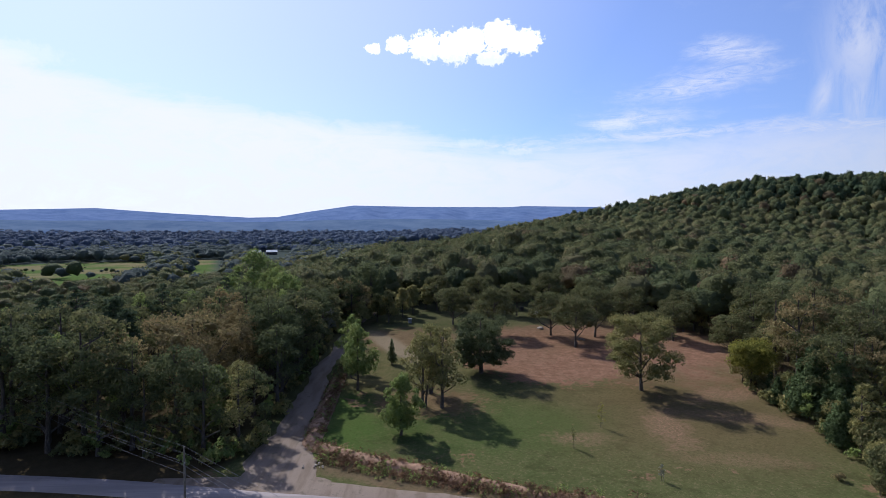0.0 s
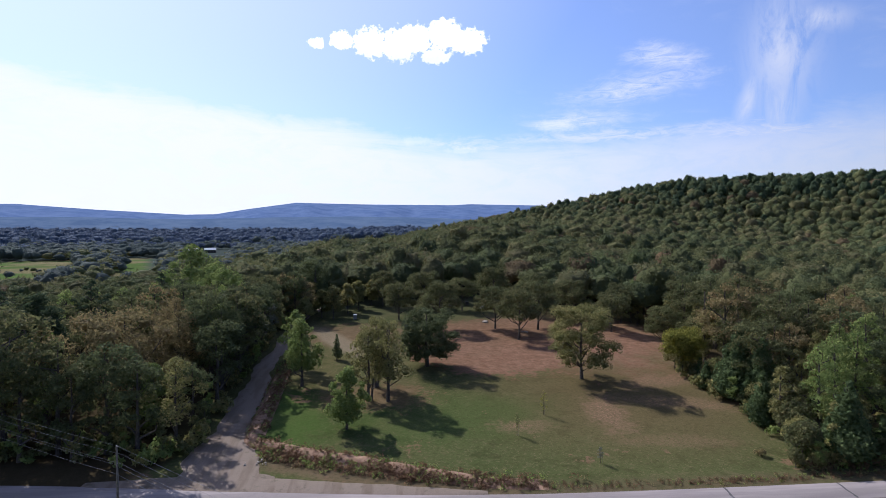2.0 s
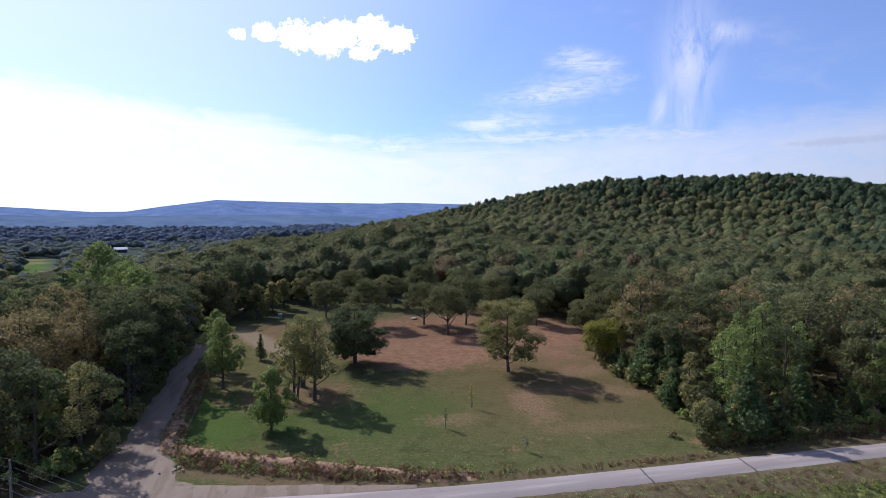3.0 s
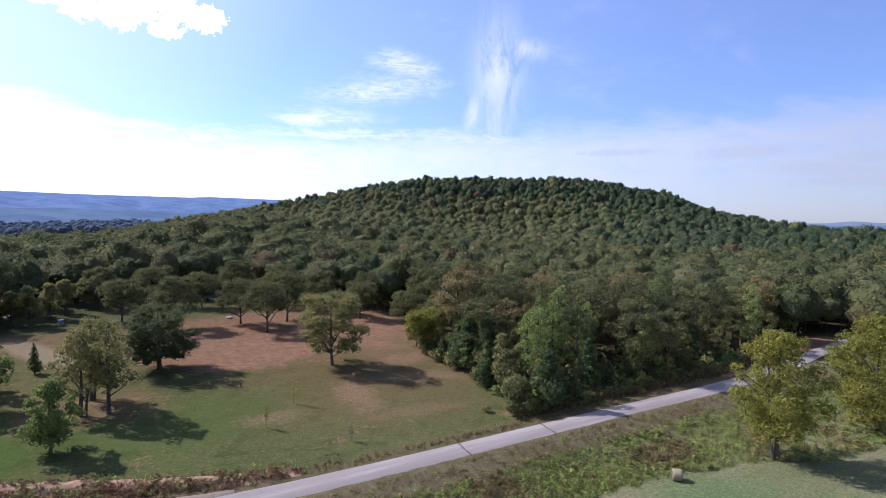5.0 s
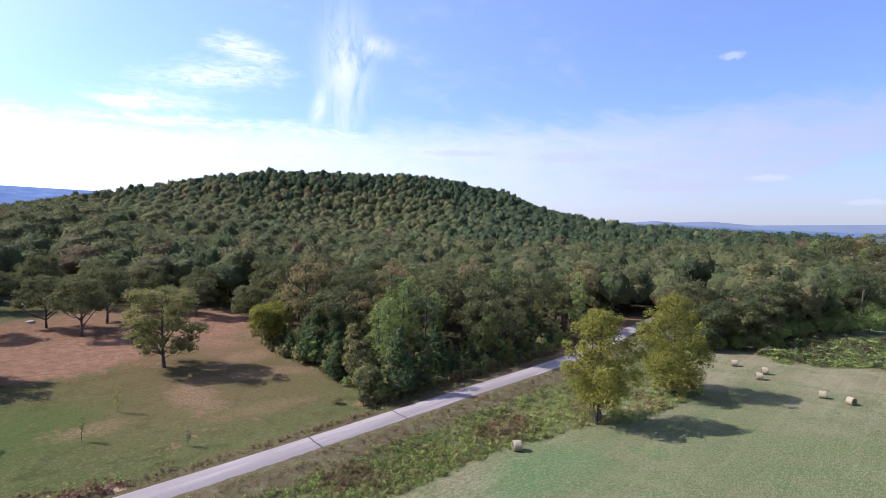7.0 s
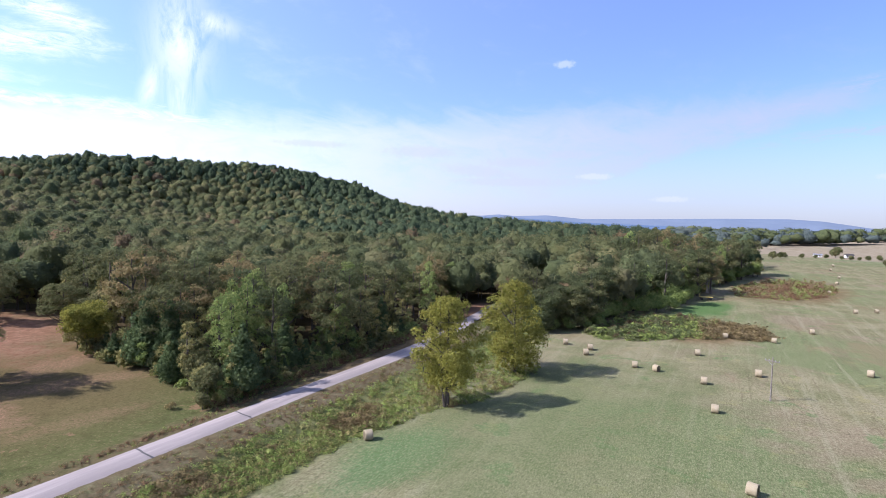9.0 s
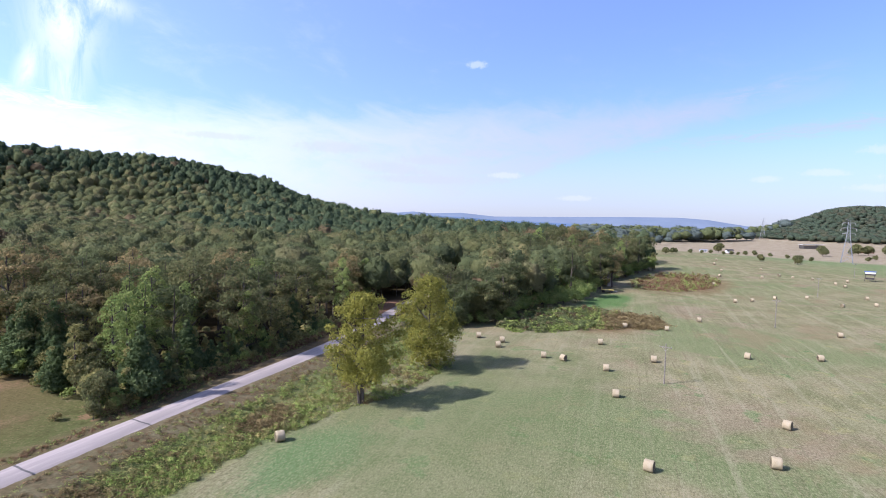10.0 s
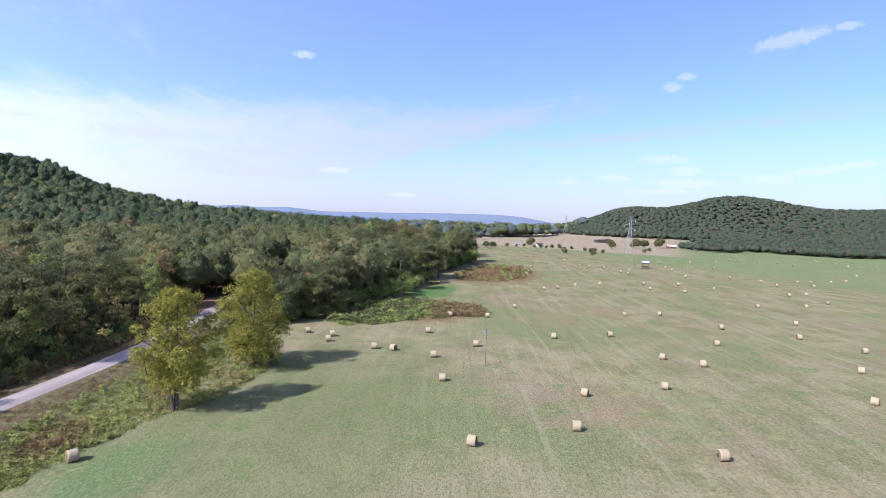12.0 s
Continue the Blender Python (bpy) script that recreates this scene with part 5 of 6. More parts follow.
def tuft(seed, tall, wide, count, size):
    """A clump of weeds: upright sprays from the ground."""
    r = np.random.default_rng(seed)
    a, d = r.uniform(0, 2 * np.pi, count), np.sqrt(r.random(count)) * wide
    at = np.stack([np.cos(a) * d, np.sin(a) * d, r.uniform(0.1, 1.0, count) * tall], 1)
    v, f = cards(r, at, np.stack([np.cos(a), np.sin(a), 0 * a + 2.0], 1), size * r.uniform(0.6, 1.4, count), 0.4)
    return v, f, len(f)


under_stamps = [make_stamp(71, "bush", 3.4, 3.8, 4, 70, 0.4, 1, False, 0.0, 0.9, 0.4), make_stamp(72, "bush", 2.4, 3.0, 4, 60, 0.36, 1, False, 0.0, 0.9, 0.4), make_stamp(73, "tall", 5.5, 3.6, 5, 80, 0.4, 1, False, 0.0, 0.9, 0.4)]
xs, ys = [], []
for line, n, wide in (
    ([(-29, 77), (-29.5, 100), (-30, 125), (-31, 150), (-30, 190)], 90, 3.5),
    ([(-31, 77), (-50, 79), (-75, 83), (-110, 88)], 80, 5.0),
    ([(-34, 84), (-55, 92), (-90, 105)], 60, 14.0),
    ([(57, 69), (70, 69.5), (90, 69.5), (110, 69.5), (128, 73)], 70, 3.0),
    ([(60, 72), (62, 88), (61, 104), (67, 118), (76, 136)], 50, 4.0),
    ([(60, 75), (90, 76), (125, 80)], 60, 8.0),
    ([(136, 56), (150, 50), (165, 44), (185, 34), (205, 27)], 90, 7.0),
    ([(205, 27), (240, 17), (286, 9), (318, 5)], 70, 8.0),
    ([(58, 172), (40, 197), (8, 199), (-14, 199), (-24, 172)], 40, 8.0),
):
    x, y = along(line, n, wide, rng)
    xs.append(x)
    ys.append(y)
x, y = np.concatenate(xs), np.concatenate(ys)
ok = near_line(ROAD_LINE, x, y) > 4.8
x, y = x[ok], y[ok]
stuff_of_trees("undergrowth", "tangled green undergrowth along the edge of the woods", under_stamps, [OAK, DARK_OAK, OLIVE, GREEN], x, y, rng.choice([0, 1, 2, 3, 2, 4, 6, 6, 7, 8, 10, 10, 11], len(x)), rng.uniform(0.6, 1.2, len(x)), rng, 0.15, "undergrowth")

weed_stamps = [tuft(81, 0.6, 0.9, 30, 0.2), tuft(82, 0.35, 1.0, 26, 0.18), tuft(83, 0.95, 0.6, 34, 0.2)]
n = 5200
x = rng.uniform(-5, 138, n)
north = np.interp(x, [-5, 20, 105, 130, 140], [56, 55.2, 55.2, 55.2, 56])
south = np.interp(x, [-5, 25, 45, 60, 78, 88, 112, 125, 140], [51, 48, 45.8, 45, 41, 35, 33, 42, 46])
y = south + (north - south) * rng.beta(1.0, 1.15, n)
patch = np.array([noise.noise(Vector((p * 0.11, q * 0.11, 9.0))) for p, q in zip(x, y)])
kind = np.where(patch + rng.normal(size=n) * 0.15 > 0.3, 1, np.where(rng.random(n) < 0.45, 2, 0)) + 3 * rng.integers(0, 3, n)
stuff_of_trees("verge_weeds", "tall green and seeding weeds on the road verge", weed_stamps, [WEED, DRY_WEED, OLIVE], x, y, kind, rng.uniform(0.5, 1.05, n) * (1 + 0.5 * patch), rng, 0.05, "weeds")
n = 1300
x, y = rng.uniform(-8, 132, n), rng.uniform(54.4, 58.6, n)
ok = near_line(ROAD_LINE, x, y) > 2.9
x, y = x[ok], y[ok]
stuff_of_trees("shoulder_grass", "short dry and green grass tufts on the road shoulder", weed_stamps, [DRY_WEED, DEAD_WEED, WEED], x, y, rng.choice([0, 0, 1, 2], len(x)) + 3 * rng.integers(0, 2, len(x)), rng.uniform(0.3, 0.6, len(x)), rng, 0.02, "grass")

n = 1500
x, y = rng.uniform(146, 200, n * 2), rng.uniform(-18, 36, n * 2)
ragged = np.array([noise.noise(Vector((p * 0.2, q * 0.2, 4.0))) for p, q in zip(x, y)]) * 3.0
ok = within(((149, 33), (151, 20), (163, 6), (172, -14), (187, -12), (196, 6), (190, 28)), x + ragged, y + ragged)
x, y = x[ok], y[ok]
n = len(x)
dry = y + rng.normal(size=n) * 3.0 < 5.0
stuff_of_trees("field_brush", "patch of green brush and rusty dry weeds in the hay field", weed_stamps, [DULL_GREEN, DRY_WEED, WEED], x, y, np.where(dry, 1, np.where(rng.random(n) < 0.5, 0, 2)) + 3 * rng.integers(0, 3, n), rng.uniform(1.0, 2.2, n), rng, 0.05, "weeds")
n = 260
x, y = rng.uniform(150, 200, n * 2), rng.uniform(2, 36, n * 2)
ok = within(((150, 34), (153, 24), (165, 9), (178, 3), (198, 8), (192, 27)), x, y)
x, y = x[ok], y[ok]
stuff_of_trees("field_thicket", "low tangled green brush left standing in the hay field", under_stamps, [DULL_GREEN, DULL_OLIVE, DULL_BROWN], x, y, rng.choice([0, 1, 2, 3, 4, 3], len(x)), rng.uniform(0.5, 0.85, len(x)), rng, 0.2, "brush")
n = 1100
x, y = rng.uniform(262, 345, n), rng.uniform(-52, 2, n)
ok = ((x - 300) / 42) ** 2 + ((y + 26 + (x - 300) * 0.25) / 20) ** 2 < 1
x, y = x[ok], y[ok]
stuff_of_trees("far_brush", "low rusty weeds left unmown in the field", weed_stamps, [WEED, DEAD_WEED], x, y, rng.choice([0, 1, 1], len(x)) + 2 * rng.integers(0, 3, len(x)), rng.uniform(1.0, 2.2, len(x)), rng, 0.05, "weeds")

# the rough bank between lawn and gravel, and weeds along the lane
BANK = [(-21.4, 112.0), (-20.9, 102.0), (-20.5, 92.0), (-20.2, 84.0), (-19.6, 81.2), (-16.5, 79.3), (-11, 76.6), (-3.5, 73.6), (4, 70.2), (12, 67.2), (20, 65.8)]
bank_soil = plain_material("red_brown_soil", (0.16, 0.09, 0.055), (0.3, 0.19, 0.12), 1.2, 0.95, 0, 0.6)


def build_bank():
    line = smooth_line(BANK, 0.8)
    d = np.gradient(line, axis=0)
    side = unit(np.stack([-d[:, 1], d[:, 0]], 1))
    verts, faces, m = [], [], 9
    r = np.random.default_rng(4)
    for i, q in enumerate(line):
        fade = min(1.0, i / 24, (len(line) - 1 - i) / 14)
        for j in range(m):
            s = q + side[i] * (j / (m - 1) - 0.5) * 3.4
            h = 0.75 * math.sin(math.pi * j / (m - 1)) ** 1.5 * fade * (0.8 + 0.4 * r.random())
            verts.append((s[0], s[1], height(*s) + h - (0.1 if j in (0, m - 1) else 0)))
    for i in range(len(line) - 1):
        faces += [(i * m + j, (i + 1) * m + j, (i + 1) * m + j + 1, i * m + j + 1) for j in range(m - 1)]
    ob = new("earth_bank", mesh_of("earth_bank", verts, faces, [bank_soil], smooth=True))
    tagged(ob, "low red-brown earth bank overgrown with dead weeds", "bank", kind="structure")


build_bank()
xa, ya = along(BANK, 900, 2.6, rng)
xb, yb = along([(-21.3, 84), (-21.2, 92), (-21.8, 104), (-22.5, 120)], 260, 1.6, rng)
xc, yc = along([(-17, 77), (-8, 72.6), (2, 69.3), (12, 66.6)], 260, 2.2, rng)
xe, ye = along([(57, 67.3), (75, 67.2), (95, 67.0), (112, 67.3), (128, 69.5)], 420, 2.2, rng)
xd, yd = along([(20, 65.2), (40, 64.7), (56, 64.8), (80, 66), (110, 66.2)], 700, 1.6, rng)
x, y = np.concatenate([xa, xb, xc, xd, xe]), np.concatenate([ya, yb, yc, yd, ye])
ok = near_line(ROAD_LINE, x, y) > 2.7
x, y = x[ok], y[ok]
stuff_of_trees("bank_weeds", "dead brown weeds on the bank and road shoulder", [tuft(84, 0.9, 0.5, 24, 0.2), tuft(85, 0.5, 0.6, 20, 0.18)], [DEAD_WEED, DRY_WEED, WEED], x, y, rng.choice([0, 0, 0, 1, 2], len(x)) + 3 * rng.integers(0, 2, len(x)), np.where((x > 18) & (y < 66.3) | (x < -21), 0.45, 1.0) * rng.uniform(0.6, 1.2, len(x)), rng, 0.0, "weeds")

# tall pale grass along the edge of the roadside thicket
xf, yf = along([(56, 68.2), (70, 68.3), (90, 68.2), (112, 68.6), (130, 71)], 520, 2.2, rng)
stuff_of_trees("edge_grass", "tall sunlit yellow grass before the roadside thicket", [tuft(86, 1.3, 0.5, 26, 0.22), tuft(87, 0.9, 0.6, 24, 0.2)], [DRY_WEED, OLIVE, WEED], xf, yf, rng.choice([0, 0, 1, 1, 2], len(xf)) + 3 * rng.integers(0, 2, len(xf)), rng.uniform(0.6, 1.2, len(xf)), rng, 0.0, "grass")

# tar seams across the road
for sx in (41.2, 56.5):
    v = [(sx + 0.55 * t + dx, 58.95 + 4.4 * t, 0.17) for dx in (-0.14, 0.14) for t in (0.08, 0.3, 0.5, 0.7, 0.92)]
    v = [(a + 0.08 * math.sin(b * 5), b, height(a, b) + 0.1 + 0.05 * (1 - ((b - 61.2) / 2.45) ** 2) + 0.012) for a, b, _ in v]
    seam = new("tar_seam", mesh_of("tar_seam", v, [(i, i + 5, i + 6, i + 1) for i in range(4)], [TAR]))
    seam.parent = road


# ---- simple solids ----
class Solid:
    """Gathers bevelled boxes, bars and discs into one mesh."""

    def __init__(self):
        self.bm = bmesh.new()

    def box(self, cx, cy, cz, sx, sy, sz, bevel=0.0, turn=0.0):
        m = pose(cx, cy, cz, 0, 0, turn) @ Matrix.Diagonal((sx, sy, sz, 1))
        got = bmesh.ops.create_cube(self.bm, size=1.0, matrix=m)
        if bevel:
            edges = list({e for v in got["verts"] for e in v.link_edges})
            bmesh.ops.bevel(self.bm, geom=edges, offset=bevel, segments=1, affect="EDGES")
        return self

    def bar(self, a, b, r, sides=4, r2=None):
        v, f = tube([a, b], [r, r if r2 is None else r2], sides)
        made = [self.bm.verts.new(p) for p in v]
        for t in f:
            self.bm.faces.new([made[i] for i in t])
        self.bm.faces.new(made[:sides][::-1])
        self.bm.faces.new(made[-sides:])
        return self

    def poly(self, verts, faces):
        made = [self.bm.verts.new(p) for p in verts]
        for t in faces:
            self.bm.faces.new([made[i] for i in t])
        return self

    def part(self, name, mat, parent, label=""):
        me = bpy.data.meshes.new(name)
        bmesh.ops.recalc_face_normals(self.bm, faces=self.bm.faces)
        self.bm.to_mesh(me)
        self.bm.free()
        me.materials.append(mat)
        ob = new(name, me)
        ob.parent = parent
        return tagged(ob, label)


# ---- hay bales ----
def hay_bale(label):
    ob = new("hay_bale")
    tagged(ob, label, "hay bale", "hay bales in the field")
    n, rad, half = 28, 0.76, 0.62
    r = np.random.default_rng(2)
    prof = [(-half, rad * 0.93), (-half + 0.05, rad), (-0.3, rad * 1.015), (0.0, rad * 1.0), (0.3, rad * 1.02), (half - 0.05, rad), (half, rad * 0.93)]
    verts, faces = [], []
    for y, q in prof:
        for i in range(n):
            a = 2 * math.pi * i / n
            w = q * (1 + 0.012 * r.normal())
            z = rad + w * math.sin(a)
            verts.append((w * math.cos(a) * (1.03 if z < 0.5 else 1), y, max(z, -0.02)))
    for j in range(len(prof) - 1):
        faces += [(j * n + i, j * n + (i + 1) % n, (j + 1) * n + (i + 1) % n, (j + 1) * n + i) for i in range(n)]
    me = mesh_of("roll", verts, faces, [STRAW], smooth=True)
    body = new("roll", me)
    body.parent = ob
    for s in (-1, 1):
        v = [(0, 0, rad)] + [(q * math.cos(2 * math.pi * i / n), 0, max(rad + q * math.sin(2 * math.pi * i / n), -0.02)) for q in (0.25, 0.5, 0.71) for i in range(n)]
        v = [(a, s * (half - 0.02 + 0.03 * (1 - math.hypot(a, c - rad))), c) for a, b, c in v]
        f = [(0, 1 + i, 1 + (i + 1) % n) for i in range(n)]
        f += [(1 + j * n + i, 1 + j * n + (i + 1) % n, 1 + (j + 1) * n + (i + 1) % n, 1 + (j + 1) * n + i) for j in range(2) for i in range(n)]
        e = new("rolled_end", mesh_of("rolled_end", v, f, [STRAW_END], smooth=True))
        e.parent = ob
    return ob


BALES_NEAR = [(72.7, -4.4), (79.7, -20.1), (71.4, -37.5), (101.6, 0.0), (96.0, -25.4), (102.1, -41.9), (120.1, -57.4), (125.3, -50.5), (142.3, -71.2), (166.0, -84.1), (97.8, -77.9), (119.9, -92.0), (140.1, -108.0), (155.1, -100.8), (178.4, -114.5), (63.0, 43.3), (118.8, 2.2), (130.6, -7.7), (143.2, -28.9), (148.3, -45.1), (124.2, 16.0), (123.4, 11.5), (129.6, 27.8), (135.2, 28.0), (137.9, 34.8), (143.8, 4.4), (170.1, -13.2), (169.4, -1.5), (182.5, -59.9), (186.7, -73.4), (189.9, -24.0)]
BALES_MID = [(241.6, -43.2), (247.6, -50.4), (259.1, -61.2), (267.9, -75.1), (249.3, -81.9), (257.4, -95.9), (278.2, -100.1), (279.4, -118.4), (251.9, -110.0), (267.9, -130.7), (213.7, -121.8), (254.8, -159.5), (259.8, -170.9), (219.2, -144.3), (232.1, -161.5), (296.0, -178.3), (319.7, -204.2), (319.6, -212.0), (300.8, -201.5), (328.2, -229.7), (339.7, -247.1), (382.4, -285.4), (314.4, -179.9), (327.7, -168.9), (510.8, -267.4), (363.8, -149.1), (323.9, -141.3), (397.7, -193.1)]
BALES_FAR = [(345.0, -74.5), (395.4, -84.4), (361.5, -86.6), (356.0, -92.3), (351.9, -100.7), (332.8, -105.6), (323.6, -106.8), (351.0, -116.8), (297.2, -43.2), (453.2, -66.9), (414.3, -60.0), (369.6, -57.6), (339.5, -52.3), (485.5, -126.8), (421.3, -162.4), (380.7, -152.0), (500.3, -219.7), (447.9, -197.9), (475.3, -232.3), (516.2, -264.9), (514.3, -274.5), (516.6, -292.6), (510.7, -307.1), (486.1, -305.9), (555.8, -373.3), (587.0, -391.8), (529.7, -374.9), (501.0, -365.0), (509.3, -397.0)]
bale = hay_bale("round tan hay bale lying on mown field")
turns = random.Random(9)
for i, (bx, by) in enumerate(BALES_NEAR + BALES_MID + BALES_FAR):
    m = standing(bx, by, -math.degrees(math.atan2(-by, bx)) * 0.5 + turns.gauss(0, 16) if i != 15 else 48, turns.uniform(0.96, 1.04), 0.03)
    if i == 0:
        bale.matrix_world = m
    else:
        copy_thing(bale, m)


# ---- poles, wires and pylons ----
def power_pole(tall, arm, label, turn, x, y, group=""):
    ob = new("power_pole")
    tagged(ob, label, "power pole", group)
    Solid().bar((0, 0, -0.5), (0, 0, tall), 0.15, 10, 0.1).part("post", POLE_WOOD, ob)
    if arm:
        Solid().box(0, 0.1, tall - 0.7, arm, 0.14, 0.17, 0.01).part("crossarm", POLE_WOOD, ob)
        for s in (-0.48, -0.2, 0.2, 0.48):
            Solid().bar((s * arm, 0.1, tall - 0.64), (s * arm, 0.1, tall - 0.42), 0.035, 6, 0.025).part("insulator", STEEL, ob)
        for s in (-1, 1):
            Solid().bar((s * 0.05, 0.12, tall - 1.4), (s * arm * 0.3, 0.12, tall - 0.72), 0.02, 4).part("brace", STEEL, ob)
    else:
        for h, s in ((0.05, 0), (-1.0, 1), (-1.7, -1), (-2.2, 1)):
            Solid().bar((0, s * 0.1, tall + h), (0, s * 0.32, tall + h + 0.06), 0.04, 6).part("insulator", PLASTIC, ob)
    ob.matrix_world = standing(x, y, turn)
    return ob


power_pole(8.0, 2.4, "weathered wooden power pole with crossarm in hay field", 64, 113.6, -8.8, "field power line")
power_pole(9.0, 2.2, "weathered wooden power pole far out in hay field", 64, 190.3, -45.4, "field power line")
power_pole(9.0, 2.2, "weathered wooden power pole far out in hay field", 64, 276.8, -81.6, "field power line")
power_pole(9.0, 2.2, "distant wooden power pole beside the stilted shed", 64, 379.7, -129.7, "field power line")
roadside = power_pole(10.0, 0, "grey wooden roadside pole carrying bare wires", 30, -28.0, 58.2)


def wire(a, b, sag, parent, r=0.012):
    pts = [(a[0] + (b[0] - a[0]) * t, a[1] + (b[1] - a[1]) * t, a[2] + (b[2] - a[2]) * t - 4 * sag * t * (1 - t)) for t in np.linspace(0, 1, 13)]
    v, f = tube(pts, [r] * 13, 4)
    ob = new("overhead_wire", mesh_of("overhead_wire", v.tolist(), f.tolist(), [WIRE]))
    tagged(ob, "bare sagging overhead power wire", "wire", "overhead wires")
    return ob


base_z = height(-28, 58.2)
for dz, off in ((10.1, 0.0), (9.05, 0.3), (8.35, -0.3), (8.1, 0.25), (7.2, -0.1)):
    wire((-28 + off, 58.2 + off, base_z + dz), (-80 + off, 93 + off, 1.0 + dz), 0.9, None)
    wire((-28 + off, 58.2 + off, base_z + dz), (8 + off, 35 + off, -2.0 + dz), 0.7, None)


def pylon(tall, x, y, turn):
    """A lattice transmission tower: four tapering legs, bracing, three pairs of arms."""
    ob = new("transmission_pylon")
    tagged(ob, "grey steel lattice transmission pylon beyond the hay field", "pylon", "transmission line")
    w0, w1 = tall * 0.115, tall * 0.022
    waist = tall * 0.62
    def half(z):
        return w0 + (w1 * 1.6 - w0) * z / waist if z < waist else w1 * 1.6 + (w1 - w1 * 1.6) * (z - waist) / (tall - waist)
    corners = ((1, 1), (-1, 1), (-1, -1), (1, -1))
    for sx, sy in corners:
        s = Solid()
        s.bar((sx * half(0), sy * half(0), -0.5), (sx * half(waist), sy * half(waist), waist), 0.2, 4)
        s.bar((sx * half(waist), sy * half(waist), waist), (sx * half(tall) * 0.4, sy * half(tall) * 0.4, tall), 0.16, 4)
        s.part("leg", STEEL, ob)
    levels = [0, 0.16, 0.3, 0.42, 0.53, 0.62, 0.7, 0.78, 0.86, 0.93]
    for a, b in zip(levels, levels[1:]):
        s = Solid()
        for (ax, ay), (bx, by) in zip(corners, corners[1:] + corners[:1]):
            ha, hb = half(a * tall), half(b * tall)
            s.bar((ax * ha, ay * ha, a * tall), (bx * hb, by * hb, b * tall), 0.09, 3)
            s.bar((bx * ha, by * ha, a * tall), (ax * hb, ay * hb, b * tall), 0.09, 3)
            s.bar((ax * hb, ay * hb, b * tall), (bx * hb, by * hb, b * tall), 0.08, 3)
        s.part("bracing", STEEL, ob)
    for z, reach in ((0.68, 0.12), (0.8, 0.145), (0.92, 0.12), (0.99, 0.07)):
        for sx in (-1, 1):
            s = Solid()
            tip = (sx * reach * tall, 0, z * tall)
            for sy in (-1, 1):
                s.bar((sx * w1, sy * w1, z * tall), tip, 0.1, 3)
            s.bar((sx * w1, 0, (z + 0.03) * tall), tip, 0.1, 3)
            s.part("arm", STEEL, ob)
            if z < 0.95:
                Solid().bar(tip, (tip[0], 0, tip[2] - 2.2), 0.12, 5).part("insulator", PLASTIC, ob)
    ob.matrix_world = standing(x, y, turn)


pylon(37.0, 548.0, -181.0, 75)
pylon(42.0, 1230.0, -262.0, 75)


# ---- sheds, barn and houses ----
def gabled(name, label, category, sx, sy, wall_h, roof_h, wall_mat, roof_mat, x, y, turn, windows=3, door=True, z0=0.0):
    """A small building with walls, a pitched roof with overhang, windows with frames and a door."""
    ob = new(name)
    tagged(ob, label, category)
    hx, hy = sx / 2, sy / 2
    s = Solid()
    v = [(-hx, -hy, -0.5), (hx, -hy, -0.5), (hx, hy, -0.5), (-hx, hy, -0.5), (-hx, -hy, wall_h), (hx, -hy, wall_h), (hx, hy, wall_h), (-hx, hy, wall_h), (-hx, 0, wall_h + roof_h), (hx, 0, wall_h + roof_h)]
    s.poly(v, [(0, 1, 5, 4), (2, 3, 7, 6), (0, 4, 8, 7, 3), (1, 2, 6, 9, 5), (3, 2, 1, 0)])
    s.part("wall", wall_mat, ob)
    o = 0.5
    for sg in (-1, 1):
        k = roof_h / hy
        v = [(-hx - o, sg * (hy + o), wall_h - k * o), (hx + o, sg * (hy + o), wall_h - k * o), (hx + o, 0, wall_h + roof_h), (-hx - o, 0, wall_h + roof_h)]
        v += [(a, b, c + 0.15) for a, b, c in v]
        Solid().poly(v, [(0, 1, 2, 3), (4, 5, 6, 7), (0, 1, 5, 4), (1, 2, 6, 5), (2, 3, 7, 6), (3, 0, 4, 7)]).part("roof", roof_mat, ob)
    for i in range(windows):
        wx = -hx + sx * (i + 0.7) / (windows + 0.4)
        for sg in (-1, 1):
            fr = Solid().box(wx, sg * (hy + 0.02), wall_h * 0.55, 1.2, 0.1, 1.3, 0.01).part("window", WHITE_PAINT, ob)
            Solid().box(wx, sg * (hy + 0.05), wall_h * 0.55, 1.0, 0.1, 1.1).part("pane", DARK_GLASS, fr)
    if door:
        Solid().box(hx * 0.1, -hy - 0.03, 1.0, 1.0, 0.1, 2.05, 0.01).part("door", DARK_WOOD, ob)
    ob.matrix_world = standing(x, y, turn)
    return ob


